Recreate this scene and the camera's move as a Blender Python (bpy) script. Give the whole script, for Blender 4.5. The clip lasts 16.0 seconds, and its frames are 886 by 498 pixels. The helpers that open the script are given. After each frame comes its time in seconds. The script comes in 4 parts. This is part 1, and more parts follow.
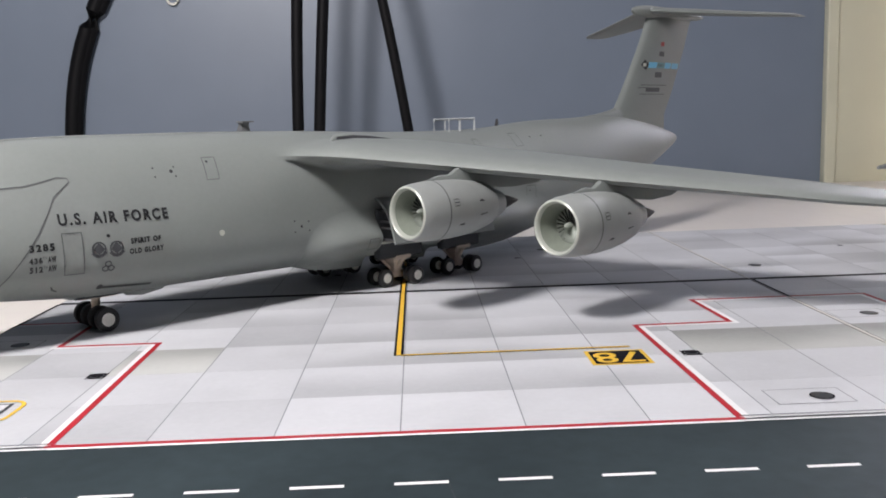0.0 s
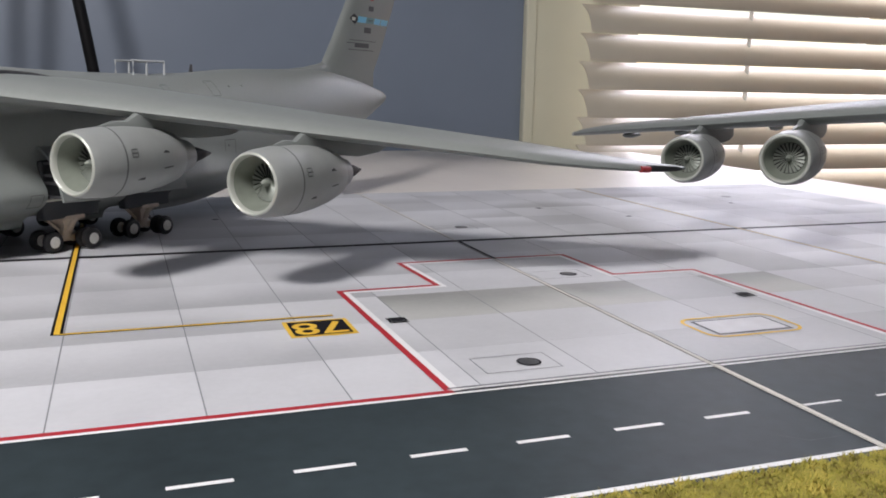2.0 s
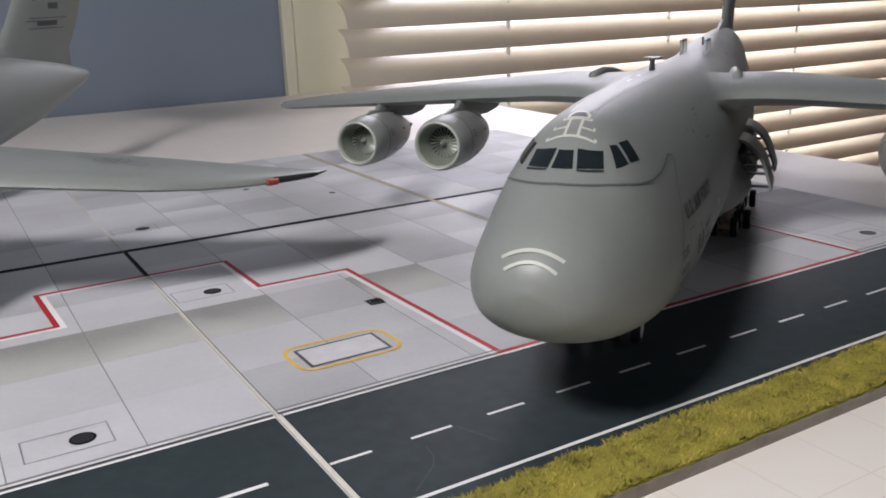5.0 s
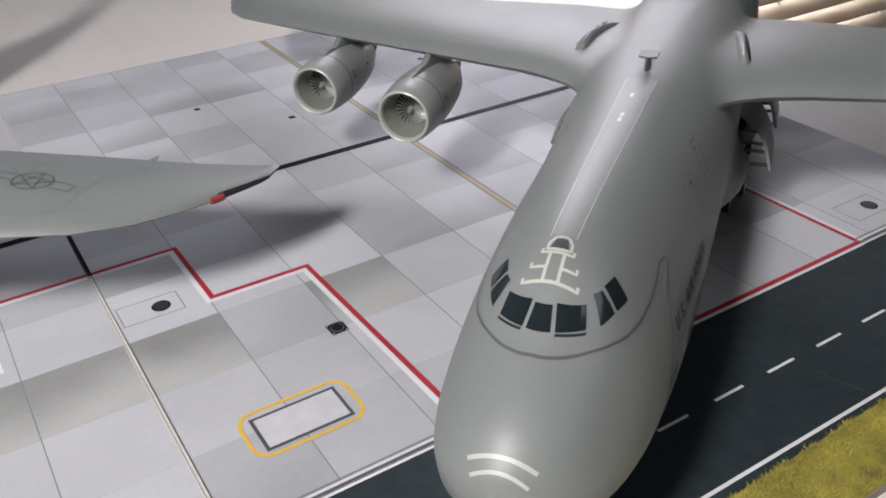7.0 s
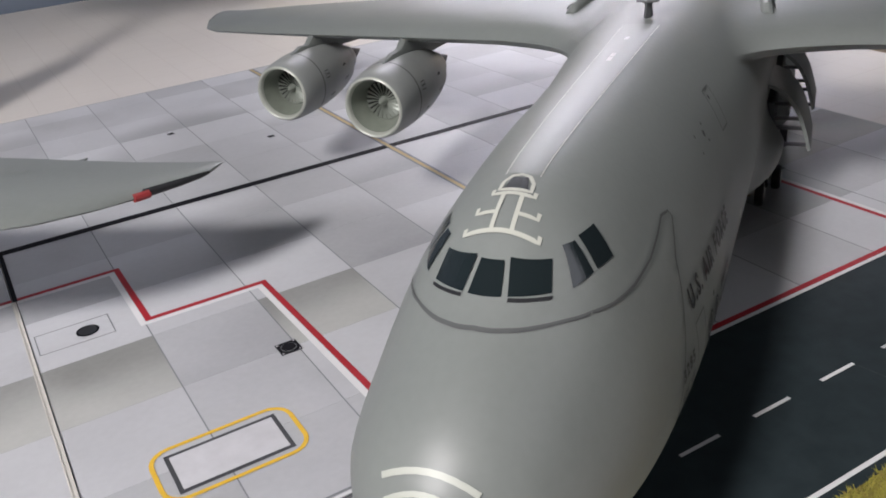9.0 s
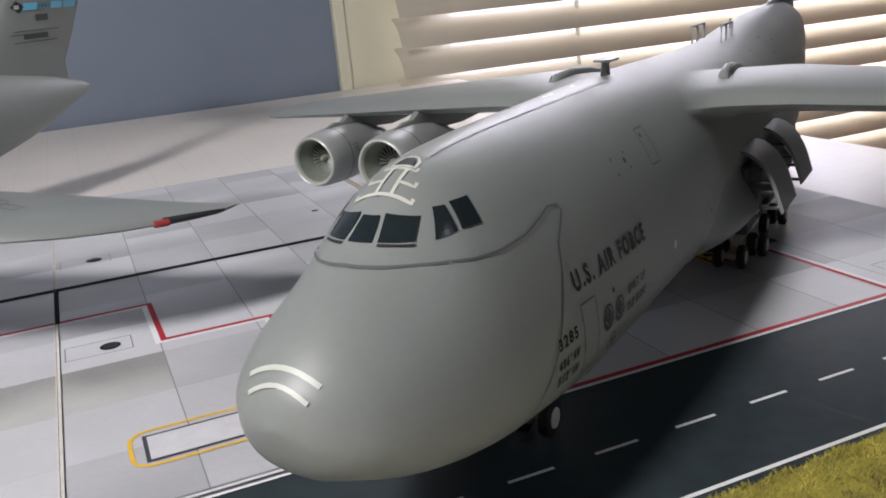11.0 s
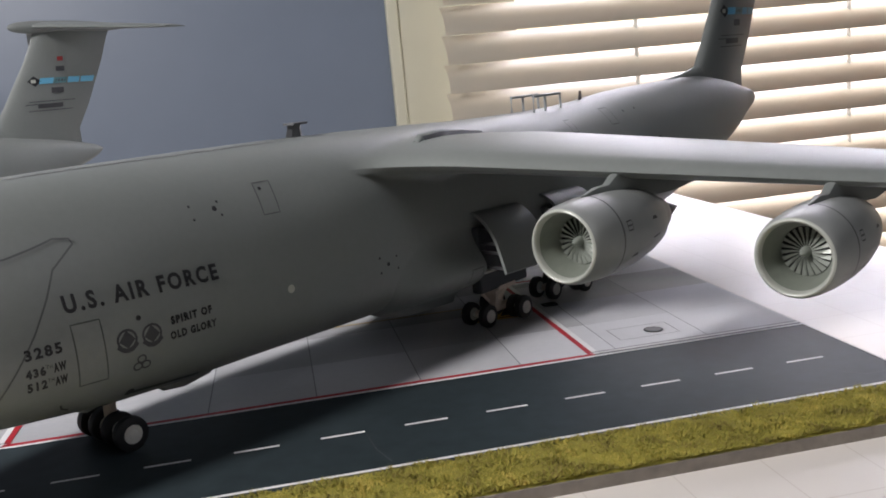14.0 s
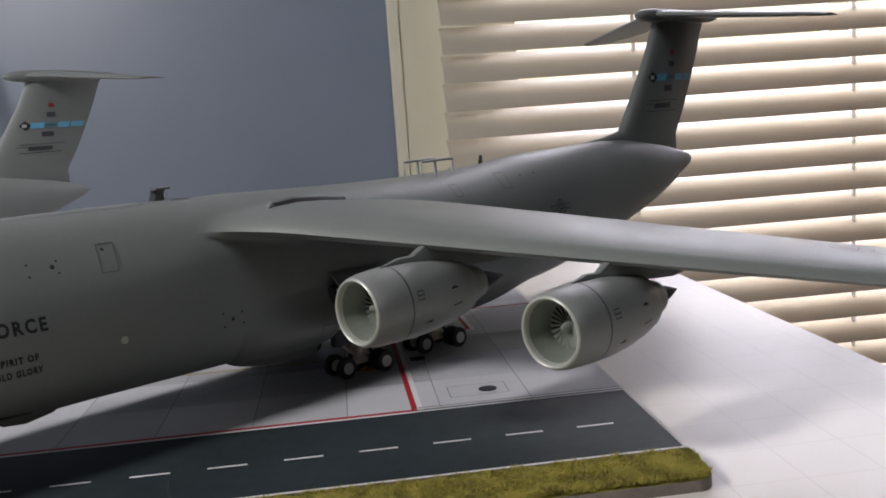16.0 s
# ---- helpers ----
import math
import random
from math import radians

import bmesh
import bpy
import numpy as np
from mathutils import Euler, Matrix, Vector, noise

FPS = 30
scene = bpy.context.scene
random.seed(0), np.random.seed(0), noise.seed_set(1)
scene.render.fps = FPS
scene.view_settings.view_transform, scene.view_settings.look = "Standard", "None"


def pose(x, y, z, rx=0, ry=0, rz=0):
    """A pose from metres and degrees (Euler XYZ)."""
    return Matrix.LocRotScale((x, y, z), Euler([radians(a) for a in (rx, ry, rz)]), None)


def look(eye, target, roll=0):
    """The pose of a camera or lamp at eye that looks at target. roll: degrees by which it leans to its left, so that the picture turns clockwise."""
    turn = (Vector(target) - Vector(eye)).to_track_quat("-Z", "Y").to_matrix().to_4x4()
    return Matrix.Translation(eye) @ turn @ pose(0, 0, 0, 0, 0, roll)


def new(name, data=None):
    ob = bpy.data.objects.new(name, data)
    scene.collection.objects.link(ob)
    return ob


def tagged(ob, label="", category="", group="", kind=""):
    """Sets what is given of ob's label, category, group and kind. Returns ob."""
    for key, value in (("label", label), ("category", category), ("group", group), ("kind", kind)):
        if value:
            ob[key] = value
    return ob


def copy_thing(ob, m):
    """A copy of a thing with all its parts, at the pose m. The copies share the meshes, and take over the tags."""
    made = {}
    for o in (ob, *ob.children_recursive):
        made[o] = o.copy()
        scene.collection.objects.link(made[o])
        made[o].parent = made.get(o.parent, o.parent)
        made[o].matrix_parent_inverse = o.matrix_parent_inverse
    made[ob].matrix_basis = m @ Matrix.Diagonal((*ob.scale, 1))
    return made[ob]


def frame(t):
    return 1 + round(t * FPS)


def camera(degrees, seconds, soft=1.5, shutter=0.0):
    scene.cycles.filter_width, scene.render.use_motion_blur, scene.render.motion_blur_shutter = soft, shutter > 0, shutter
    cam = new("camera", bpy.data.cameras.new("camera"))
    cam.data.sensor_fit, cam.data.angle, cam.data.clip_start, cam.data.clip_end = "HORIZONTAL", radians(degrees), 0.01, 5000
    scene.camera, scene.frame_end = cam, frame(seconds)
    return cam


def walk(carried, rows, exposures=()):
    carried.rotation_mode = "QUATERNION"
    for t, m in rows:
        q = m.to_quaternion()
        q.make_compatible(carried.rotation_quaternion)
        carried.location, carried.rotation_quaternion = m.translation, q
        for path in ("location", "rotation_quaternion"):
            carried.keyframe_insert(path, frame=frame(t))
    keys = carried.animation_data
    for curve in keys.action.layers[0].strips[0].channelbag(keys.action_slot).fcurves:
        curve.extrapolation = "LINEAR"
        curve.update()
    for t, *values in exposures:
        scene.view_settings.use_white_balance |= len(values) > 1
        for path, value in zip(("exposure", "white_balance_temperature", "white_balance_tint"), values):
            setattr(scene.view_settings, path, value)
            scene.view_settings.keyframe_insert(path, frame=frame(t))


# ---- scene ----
from mathutils.bvhtree import BVHTree

# One unit is one metre of the real aircraft; the models are about 1:200.
cam = camera(53.62, 16.0, soft=1.8)
PATH = [
    (0, (-0.10581, -0.14588, 0.05324), (-0.10064, 0.05200, 0.02465), -1.84),
    (0.5, (-0.10580, -0.14050, 0.05240), (-0.08559, 0.05622, 0.02252), -1.18),
    (1, (-0.10409, -0.13330, 0.05084), (-0.06545, 0.06022, 0.01832), -0.32),
    (1.5, (-0.10337, -0.12913, 0.05023), (-0.04971, 0.06036, 0.01543), 0.50),
    (2, (-0.09863, -0.12531, 0.04893), (-0.03052, 0.05905, 0.01193), 1.20),
    (2.5, (-0.09427, -0.12538, 0.04986), (-0.01677, 0.05494, 0.01143), 1.50),
    (3, (-0.09106, -0.13315, 0.05272), (-0.00572, 0.04299, 0.01160), 1.24),
    (3.5, (-0.08361, -0.13843, 0.05747), (0.00716, 0.03453, 0.01452), 0.75),
    (4, (-0.06567, -0.14453, 0.05738), (0.02868, 0.02611, 0.01287), -0.16),
    (4.5, (-0.05490, -0.14552, 0.06232), (0.04155, 0.02324, 0.01523), -1.06),
    (5, (-0.04618, -0.14014, 0.07293), (0.05117, 0.02522, 0.01655), -1.90),
    (5.2, (-0.04435, -0.13920, 0.08014), (0.05209, 0.02452, 0.01775), -2.27),
    (7.3, (-0.01494, -0.10449, 0.12081), (0.07080, 0.04166, 0.01457), -3.21),
    (7.5, (-0.01122, -0.10373, 0.12109), (0.07216, 0.04352, 0.01448), -4.28),
    (8, (-0.00777, -0.09807, 0.11002), (0.07496, 0.05115, 0.00567), -5.01),
    (8.5, (-0.00415, -0.09235, 0.09482), (0.07996, 0.06175, -0.00098), -5.12),
    (9, (0.00227, -0.09485, 0.08877), (0.08742, 0.06233, -0.00092), -5.42),
    (9.2, (0.00254, -0.09539, 0.08691), (0.08937, 0.06354, 0.00204), -4.74),
    (11.3, (0.01933, -0.13440, 0.07048), (0.08547, 0.04574, 0.01415), -5.22),
    (11.5, (0.02477, -0.13946, 0.06763), (0.08642, 0.04291, 0.01340), -5.13),
    (12, (0.04025, -0.14847, 0.06535), (0.09293, 0.03774, 0.01483), -5.16),
    (12.5, (0.05187, -0.15250, 0.06559), (0.09912, 0.03584, 0.01769), -4.83),
    (13, (0.07264, -0.15864, 0.06361), (0.11460, 0.03188, 0.01955), -5.07),
    (13.5, (0.09122, -0.16984, 0.06495), (0.12832, 0.02230, 0.02367), -5.18),
    (14, (0.10815, -0.17396, 0.06312), (0.14291, 0.01908, 0.02405), -5.36),
    (14.5, (0.12077, -0.18031, 0.06441), (0.15173, 0.01362, 0.02658), -5.26),
    (15, (0.13448, -0.18878, 0.06438), (0.16334, 0.00591, 0.02883), -4.44),
    (15.5, (0.15114, -0.19492, 0.06629), (0.17617, 0.00083, 0.03375), -4.45),
    (16, (0.15750, -0.19744, 0.06871), (0.17945, -0.00101, 0.03812), -4.08),
]
EXPOSURES = [(0.0, 0.26), (1.5, 0.14), (2.5, -0.06), (5.0, 0.0), (8.0, 0.28), (9.0, 0.19), (11.5, 0.34), (12.5, 0.57), (14.5, 0.27), (16.0, 0.02)]
walk(cam, [(t, look(eye, target, roll)) for t, eye, target, roll in PATH], EXPOSURES)

S = 0.005  # metres per unit

# ---- world and lights ----
world = bpy.data.worlds.new("sky")
scene.world = world
world.use_nodes = True
wn = world.node_tree.nodes
sky = wn.new("ShaderNodeTexSky")
sky.sky_type = "NISHITA"
sky.sun_disc = False
sky.sun_elevation = radians(35)
sky.sun_rotation = radians(20)
world.node_tree.links.new(sky.outputs[0], wn["Background"].inputs[0])
wn["Background"].inputs[1].default_value = 0.1


def area_lamp(name, eye, target, size_x, size_y, watts, colour, shape="RECTANGLE"):
    data = bpy.data.lights.new(name, "AREA")
    data.shape, data.size, data.size_y, data.energy, data.color = shape, size_x, size_y, watts, colour
    ob = new(name, data)
    ob.matrix_world = look(eye, target)
    return ob


# A desk lamp over the table's west end, the sky's light outside the window, and an unseen lamp added as weak fill.
lamp = bpy.data.lights.new("desk_lamp_light", "POINT")
lamp.energy, lamp.color, lamp.shadow_soft_size = 11.5, (1.0, 0.955, 0.965), 0.045
new("desk_lamp_light", lamp).location = (-0.29, -0.15, 0.375)
area_lamp("window_light", (0.7, 0.72, 0.22), (0.7, 0.0, 0.22), 0.55, 1.5, 31.0, (0.95, 0.915, 1.06))
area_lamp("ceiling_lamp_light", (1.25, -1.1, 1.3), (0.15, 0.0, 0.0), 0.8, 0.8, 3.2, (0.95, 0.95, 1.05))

# ---- materials ----


def mat(name, base, rough=0.5, metal=0.0, grain=None, bump=0.0, dark=0.85, light=1.12, stain=0.0, spec=0.5):
    """A node material: base colour varied by a coarse and a fine noise, with a fine bump. grain: size of the fine noise."""
    m = bpy.data.materials.new(name)
    m.use_nodes = True
    nt = m.node_tree
    b = nt.nodes["Principled BSDF"]
    b.inputs["Roughness"].default_value = rough
    b.inputs["Metallic"].default_value = metal
    b.inputs["Specular IOR Level"].default_value = spec
    col = (*base, 1)
    if grain is None:
        b.inputs["Base Color"].default_value = col
        return m
    tc = nt.nodes.new("ShaderNodeTexCoord")
    fine = nt.nodes.new("ShaderNodeTexNoise")
    fine.inputs["Scale"].default_value = grain
    fine.inputs["Detail"].default_value = 5
    coarse = nt.nodes.new("ShaderNodeTexNoise")
    coarse.inputs["Scale"].default_value = grain / 14
    coarse.inputs["Detail"].default_value = 3
    for n in (fine, coarse):
        nt.links.new(tc.outputs["Object"], n.inputs["Vector"])
    add = nt.nodes.new("ShaderNodeMath")
    add.operation = "MULTIPLY_ADD"
    nt.links.new(coarse.outputs[0], add.inputs[0])
    add.inputs[1].default_value = 0.6
    mul = nt.nodes.new("ShaderNodeMath")
    mul.operation = "MULTIPLY"
    nt.links.new(fine.outputs[0], mul.inputs[0])
    mul.inputs[1].default_value = 0.4
    nt.links.new(mul.outputs[0], add.inputs[2])
    ramp = nt.nodes.new("ShaderNodeValToRGB")
    ramp.color_ramp.elements[0].position = 0.3
    ramp.color_ramp.elements[1].position = 0.7
    ramp.color_ramp.elements[0].color = (*[min(1, c * dark) for c in base], 1)
    ramp.color_ramp.elements[1].color = (*[min(1, c * light) for c in base], 1)
    nt.links.new(add.outputs[0], ramp.inputs[0])
    nt.links.new(ramp.outputs[0], b.inputs["Base Color"])
    rr = nt.nodes.new("ShaderNodeMapRange")
    rr.inputs["To Min"].default_value = max(0.02, rough - 0.07)
    rr.inputs["To Max"].default_value = min(1, rough + 0.07)
    nt.links.new(coarse.outputs[0], rr.inputs["Value"])
    nt.links.new(rr.outputs[0], b.inputs["Roughness"])
    if bump:
        bp = nt.nodes.new("ShaderNodeBump")
        bp.inputs["Strength"].default_value = bump
        bp.inputs["Distance"].default_value = 0.0004
        nt.links.new(fine.outputs[0], bp.inputs["Height"])
        nt.links.new(bp.outputs[0], b.inputs["Normal"])
    return m


M_PAINT = mat("grey_paint", (0.2, 0.217, 0.207), 0.45, grain=900, dark=0.95, light=1.05, bump=0.03, spec=0.5)
M_PAINT2 = mat("engine_grey_paint", (0.285, 0.3, 0.288), 0.4, 0.08, grain=260, dark=0.9, light=1.08)
M_LIP = mat("pale_lip_paint", (0.45, 0.47, 0.42), 0.36, 0.15, grain=700, dark=0.95, light=1.05)
# Duct paint, taken darker for the shade behind the inlet lip.
M_DUCT = mat("inlet_duct_shaded_paint", (0.185, 0.205, 0.172), 0.4, grain=700)
M_FAN = mat("fan_metal", (0.27, 0.295, 0.26), 0.4, 0.2, grain=800)
# Near black, for the shade between the fan blades.
M_FANBACK = mat("fan_back_shade", (0.022, 0.025, 0.022), 0.5, grain=800)
M_CONE = mat("exhaust_dark_metal", (0.014, 0.012, 0.012), 0.55, grain=800, spec=0.2)
M_LINE = mat("panel_line_ink", (0.095, 0.1, 0.1), 0.5)
M_FAINT = mat("faint_panel_line", (0.22, 0.24, 0.225), 0.5)
M_BLACK = mat("marking_black", (0.016, 0.017, 0.019), 0.45)
M_MARK = mat("marking_dark_grey", (0.05, 0.053, 0.058), 0.5)
M_PALE = mat("marking_pale", (0.5, 0.51, 0.45), 0.45)
M_ARC = mat("marking_soft_grey", (0.46, 0.48, 0.43), 0.45)
M_RED = mat("marking_red", (0.30, 0.03, 0.03), 0.45)
M_BLUE = mat("marking_light_blue", (0.14, 0.45, 0.66), 0.45)
M_TEAL = mat("marking_dark_teal", (0.10, 0.22, 0.24), 0.45)
M_WIN = mat("cockpit_window_black", (0.012, 0.018, 0.02), 0.12)
M_TYRE = mat("tyre_rubber", (0.018, 0.018, 0.02), 0.6, grain=900, bump=0.1)
M_RIM = mat("wheel_rim_paint", (0.7, 0.69, 0.65), 0.5, grain=900)
M_GEAR = mat("gear_tan_paint", (0.6, 0.51, 0.43), 0.45, grain=900)
M_BAY = mat("gear_bay_shade", (0.05, 0.055, 0.06), 0.7)
M_METAL = mat("antenna_dark_metal", (0.07, 0.07, 0.075), 0.4, 0.3, grain=900)
M_STRIP = mat("roof_strip_pale", (0.217, 0.233, 0.223), 0.41, grain=900, dark=0.95, light=1.05)
M_RAIL = mat("guard_rail_pale_grey", (0.4, 0.42, 0.43), 0.4, grain=900)
M_ANTENNA = mat("antenna_grey_paint", (0.13, 0.135, 0.14), 0.4, grain=900)
M_WALL = mat("blue_grey_wall_paint", (0.178, 0.215, 0.275), 0.4, grain=30, bump=0.1, spec=0.6, dark=0.94, light=1.05)
M_CREAM = mat("cream_window_casing", (0.61, 0.60, 0.47), 0.45, grain=40, dark=0.96, light=1.03)
M_SLAT = mat("cream_blind_slat", (0.58, 0.54, 0.44), 0.4, grain=60, dark=0.95, light=1.04)
glow = M_SLAT.node_tree.nodes.new("ShaderNodeBsdfTranslucent")
glow.inputs["Color"].default_value = (0.75, 0.5, 0.3, 1)
blend = M_SLAT.node_tree.nodes.new("ShaderNodeMixShader")
blend.inputs[0].default_value = 0.12
M_SLAT.node_tree.links.new(M_SLAT.node_tree.nodes["Principled BSDF"].outputs[0], blend.inputs[1])
M_SLAT.node_tree.links.new(glow.outputs[0], blend.inputs[2])
M_SLAT.node_tree.links.new(blend.outputs[0], M_SLAT.node_tree.nodes["Material Output"].inputs["Surface"])
M_CORD = mat("white_blind_cord", (0.8, 0.78, 0.72), 0.7, grain=1500)
M_CABLE = mat("black_cable_rubber", (0.007, 0.007, 0.008), 0.5, grain=300, bump=0.05, spec=0.12)
M_ROOMWALL = mat("dark_unseen_wall", (0.11, 0.11, 0.11), 0.8, grain=20)
M_CEIL = mat("dark_unseen_ceiling", (0.28, 0.275, 0.27), 0.9, grain=30)
M_CARPET = mat("brown_floor", (0.06, 0.05, 0.04), 0.9, grain=80)
M_ASPHALT = mat("printed_asphalt", (0.026, 0.036, 0.04), 0.5, grain=260, dark=0.7, light=1.35, spec=0.1)
M_SCUFF = mat("scuffed_asphalt", (0.06, 0.068, 0.072), 0.6, grain=900, dark=0.6, light=1.3, spec=0.1)
M_WHITE = mat("printed_white", (0.72, 0.72, 0.72), 0.5, grain=400, dark=0.93, light=1.04, spec=0.2)
M_REDL = mat("printed_red", (0.38, 0.02, 0.03), 0.5, grain=400, spec=0.2)
M_YELL = mat("printed_yellow", (0.72, 0.45, 0.05), 0.5, grain=400, spec=0.2)
M_INK = mat("printed_black", (0.01, 0.01, 0.013), 0.6, grain=400, spec=0.06)
M_TAN = mat("printed_dull_yellow", (0.46, 0.35, 0.17), 0.5, grain=400, spec=0.2)
M_GREY = mat("printed_joint_grey", (0.2, 0.21, 0.22), 0.5, grain=400, spec=0.2)
M_BOX = mat("printed_light_box", (0.55, 0.55, 0.57), 0.5, grain=300, spec=0.2)
M_SEAM = mat("bare_board_edge", (0.58, 0.56, 0.51), 0.7, grain=300, dark=0.8, light=1.15)
M_FOAM = mat("foam_board_edge", (0.25, 0.22, 0.185), 0.85, grain=420, bump=0.6, dark=0.68, light=1.25)
M_SOIL = mat("grass_backing", (0.3, 0.26, 0.04), 0.9, grain=700, bump=0.6, dark=0.65, light=1.25)


def grass_material():
    m = mat("static_grass", (0.30, 0.26, 0.035), 0.75)
    nt = m.node_tree
    geo = nt.nodes.new("ShaderNodeNewGeometry")
    ramp = nt.nodes.new("ShaderNodeValToRGB")
    e = ramp.color_ramp.elements
    e[0].color, e[1].color = (0.085, 0.11, 0.015, 1), (0.6, 0.45, 0.1, 1)
    e.new(0.5).color = (0.3, 0.285, 0.04, 1)
    e.new(0.22).color = (0.25, 0.19, 0.045, 1)
    clump = nt.nodes.new("ShaderNodeTexNoise")
    clump.inputs["Scale"].default_value, clump.inputs["Detail"].default_value = 170, 3
    nt.links.new(geo.outputs["Position"], clump.inputs["Vector"])
    wide = nt.nodes.new("ShaderNodeMapRange")
    wide.inputs["From Min"].default_value, wide.inputs["From Max"].default_value = 0.32, 0.68
    nt.links.new(clump.outputs[0], wide.inputs["Value"])
    mix = nt.nodes.new("ShaderNodeMix")
    mix.inputs[0].default_value = 0.55
    nt.links.new(geo.outputs["Random Per Island"], mix.inputs[2])
    nt.links.new(wide.outputs[0], mix.inputs[3])
    nt.links.new(mix.outputs[0], ramp.inputs[0])
    nt.links.new(ramp.outputs[0], nt.nodes["Principled BSDF"].inputs["Base Color"])
    return m


M_GRASS = grass_material()


def tile_material(name, near, far, tint=(0.985, 1.0, 1.035)):
    """Printed concrete slabs, shaded in the print from the edge by the road (near) to the opposite one (far)."""
    m = mat(name, (0.5, 0.5, 0.5), 0.5, spec=0.3)
    nt = m.node_tree
    b = nt.nodes["Principled BSDF"]

    def math_node(op, a, c):
        n = nt.nodes.new("ShaderNodeMath")
        n.operation = op
        for i, v in enumerate((a, c)):
            if hasattr(v, "links"):
                nt.links.new(v, n.inputs[i])
            else:
                n.inputs[i].default_value = v
        return n.outputs[0]

    info = nt.nodes.new("ShaderNodeObjectInfo")
    tc = nt.nodes.new("ShaderNodeTexCoord")
    sep = nt.nodes.new("ShaderNodeSeparateXYZ")
    nt.links.new(tc.outputs["Generated"], sep.inputs[0])
    white = nt.nodes.new("ShaderNodeTexWhiteNoise")
    white.noise_dimensions = "1D"
    nt.links.new(info.outputs["Random"], white.inputs["W"])
    sepc = nt.nodes.new("ShaderNodeSeparateColor")
    nt.links.new(white.outputs["Color"], sepc.inputs[0])
    geo = nt.nodes.new("ShaderNodeNewGeometry")
    noises = []
    for scale, detail in ((60, 4), (24, 2), (700, 3)):
        n = nt.nodes.new("ShaderNodeTexNoise")
        n.inputs["Scale"].default_value, n.inputs["Detail"].default_value = scale, detail
        nt.links.new(geo.outputs["Position"], n.inputs["Vector"])
        noises.append(n.outputs[0])
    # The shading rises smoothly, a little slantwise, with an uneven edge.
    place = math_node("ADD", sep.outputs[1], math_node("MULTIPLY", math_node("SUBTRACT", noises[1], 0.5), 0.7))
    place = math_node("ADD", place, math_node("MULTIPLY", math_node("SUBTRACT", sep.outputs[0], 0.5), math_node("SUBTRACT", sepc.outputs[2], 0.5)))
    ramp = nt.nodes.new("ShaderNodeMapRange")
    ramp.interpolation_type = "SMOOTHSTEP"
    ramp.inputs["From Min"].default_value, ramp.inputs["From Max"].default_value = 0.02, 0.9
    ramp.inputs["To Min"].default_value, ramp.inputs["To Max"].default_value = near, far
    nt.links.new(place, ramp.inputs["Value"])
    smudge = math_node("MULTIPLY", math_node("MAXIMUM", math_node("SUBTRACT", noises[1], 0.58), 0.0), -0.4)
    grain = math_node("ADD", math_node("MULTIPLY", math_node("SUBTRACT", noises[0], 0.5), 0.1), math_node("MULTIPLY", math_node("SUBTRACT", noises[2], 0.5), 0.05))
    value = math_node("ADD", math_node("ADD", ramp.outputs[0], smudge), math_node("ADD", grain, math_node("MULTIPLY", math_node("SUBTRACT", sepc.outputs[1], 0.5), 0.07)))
    comb = nt.nodes.new("ShaderNodeCombineColor")
    for i, k in enumerate(tint):
        nt.links.new(math_node("MULTIPLY", value, k), comb.inputs[i])
    nt.links.new(comb.outputs[0], b.inputs["Base Color"])
    return m


TILE_PRINTS = {
    "p": tile_material("pale_printed_concrete", 0.49, 0.52),
    "m": tile_material("even_printed_concrete", 0.46, 0.45),
    "g": tile_material("grey_printed_concrete", 0.38, 0.43),
    "k": tile_material("graded_printed_concrete", 0.38, 0.53),
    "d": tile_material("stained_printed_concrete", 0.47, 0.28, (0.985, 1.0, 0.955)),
}


def table_material():
    """White laminate with stains and a faint ruled grid."""
    m = mat("white_laminate", (0.75, 0.705, 0.65), 0.38, grain=25, dark=0.93, light=1.05)
    nt = m.node_tree
    b = nt.nodes["Principled BSDF"]
    old = b.inputs["Base Color"].links[0].from_socket
    geo = nt.nodes.new("ShaderNodeNewGeometry")
    brick = nt.nodes.new("ShaderNodeTexBrick")
    brick.offset = 0.0
    brick.inputs["Scale"].default_value = 1.0
    brick.inputs["Brick Width"].default_value = 3.0 * S
    brick.inputs["Row Height"].default_value = 3.05 * S
    brick.inputs["Mortar Size"].default_value = 0.035 * S
    brick.inputs["Mortar Smooth"].default_value = 0.6
    brick.inputs["Color1"].default_value = brick.inputs["Color2"].default_value = (1, 1, 1, 1)
    brick.inputs["Mortar"].default_value = (0.72, 0.68, 0.64, 1)
    shift = nt.nodes.new("ShaderNodeVectorMath")
    shift.operation = "ADD"
    shift.inputs[1].default_value = (0.4 * S, -1.55 * S, 0)
    nt.links.new(geo.outputs["Position"], shift.inputs[0])
    nt.links.new(shift.outputs[0], brick.inputs["Vector"])
    mix = nt.nodes.new("ShaderNodeMix")
    mix.data_type, mix.blend_type = "RGBA", "MULTIPLY"
    mix.inputs[0].default_value = 0.45
    nt.links.new(old, mix.inputs[6])
    nt.links.new(brick.outputs[0], mix.inputs[7])
    nt.links.new(mix.outputs[2], b.inputs["Base Color"])
    return m


M_TABLE = table_material()

# ---- mesh helpers (all in units, scaled to metres when linked) ----
handed = 1  # -1 while the aircraft are built, whose y runs to the left wing


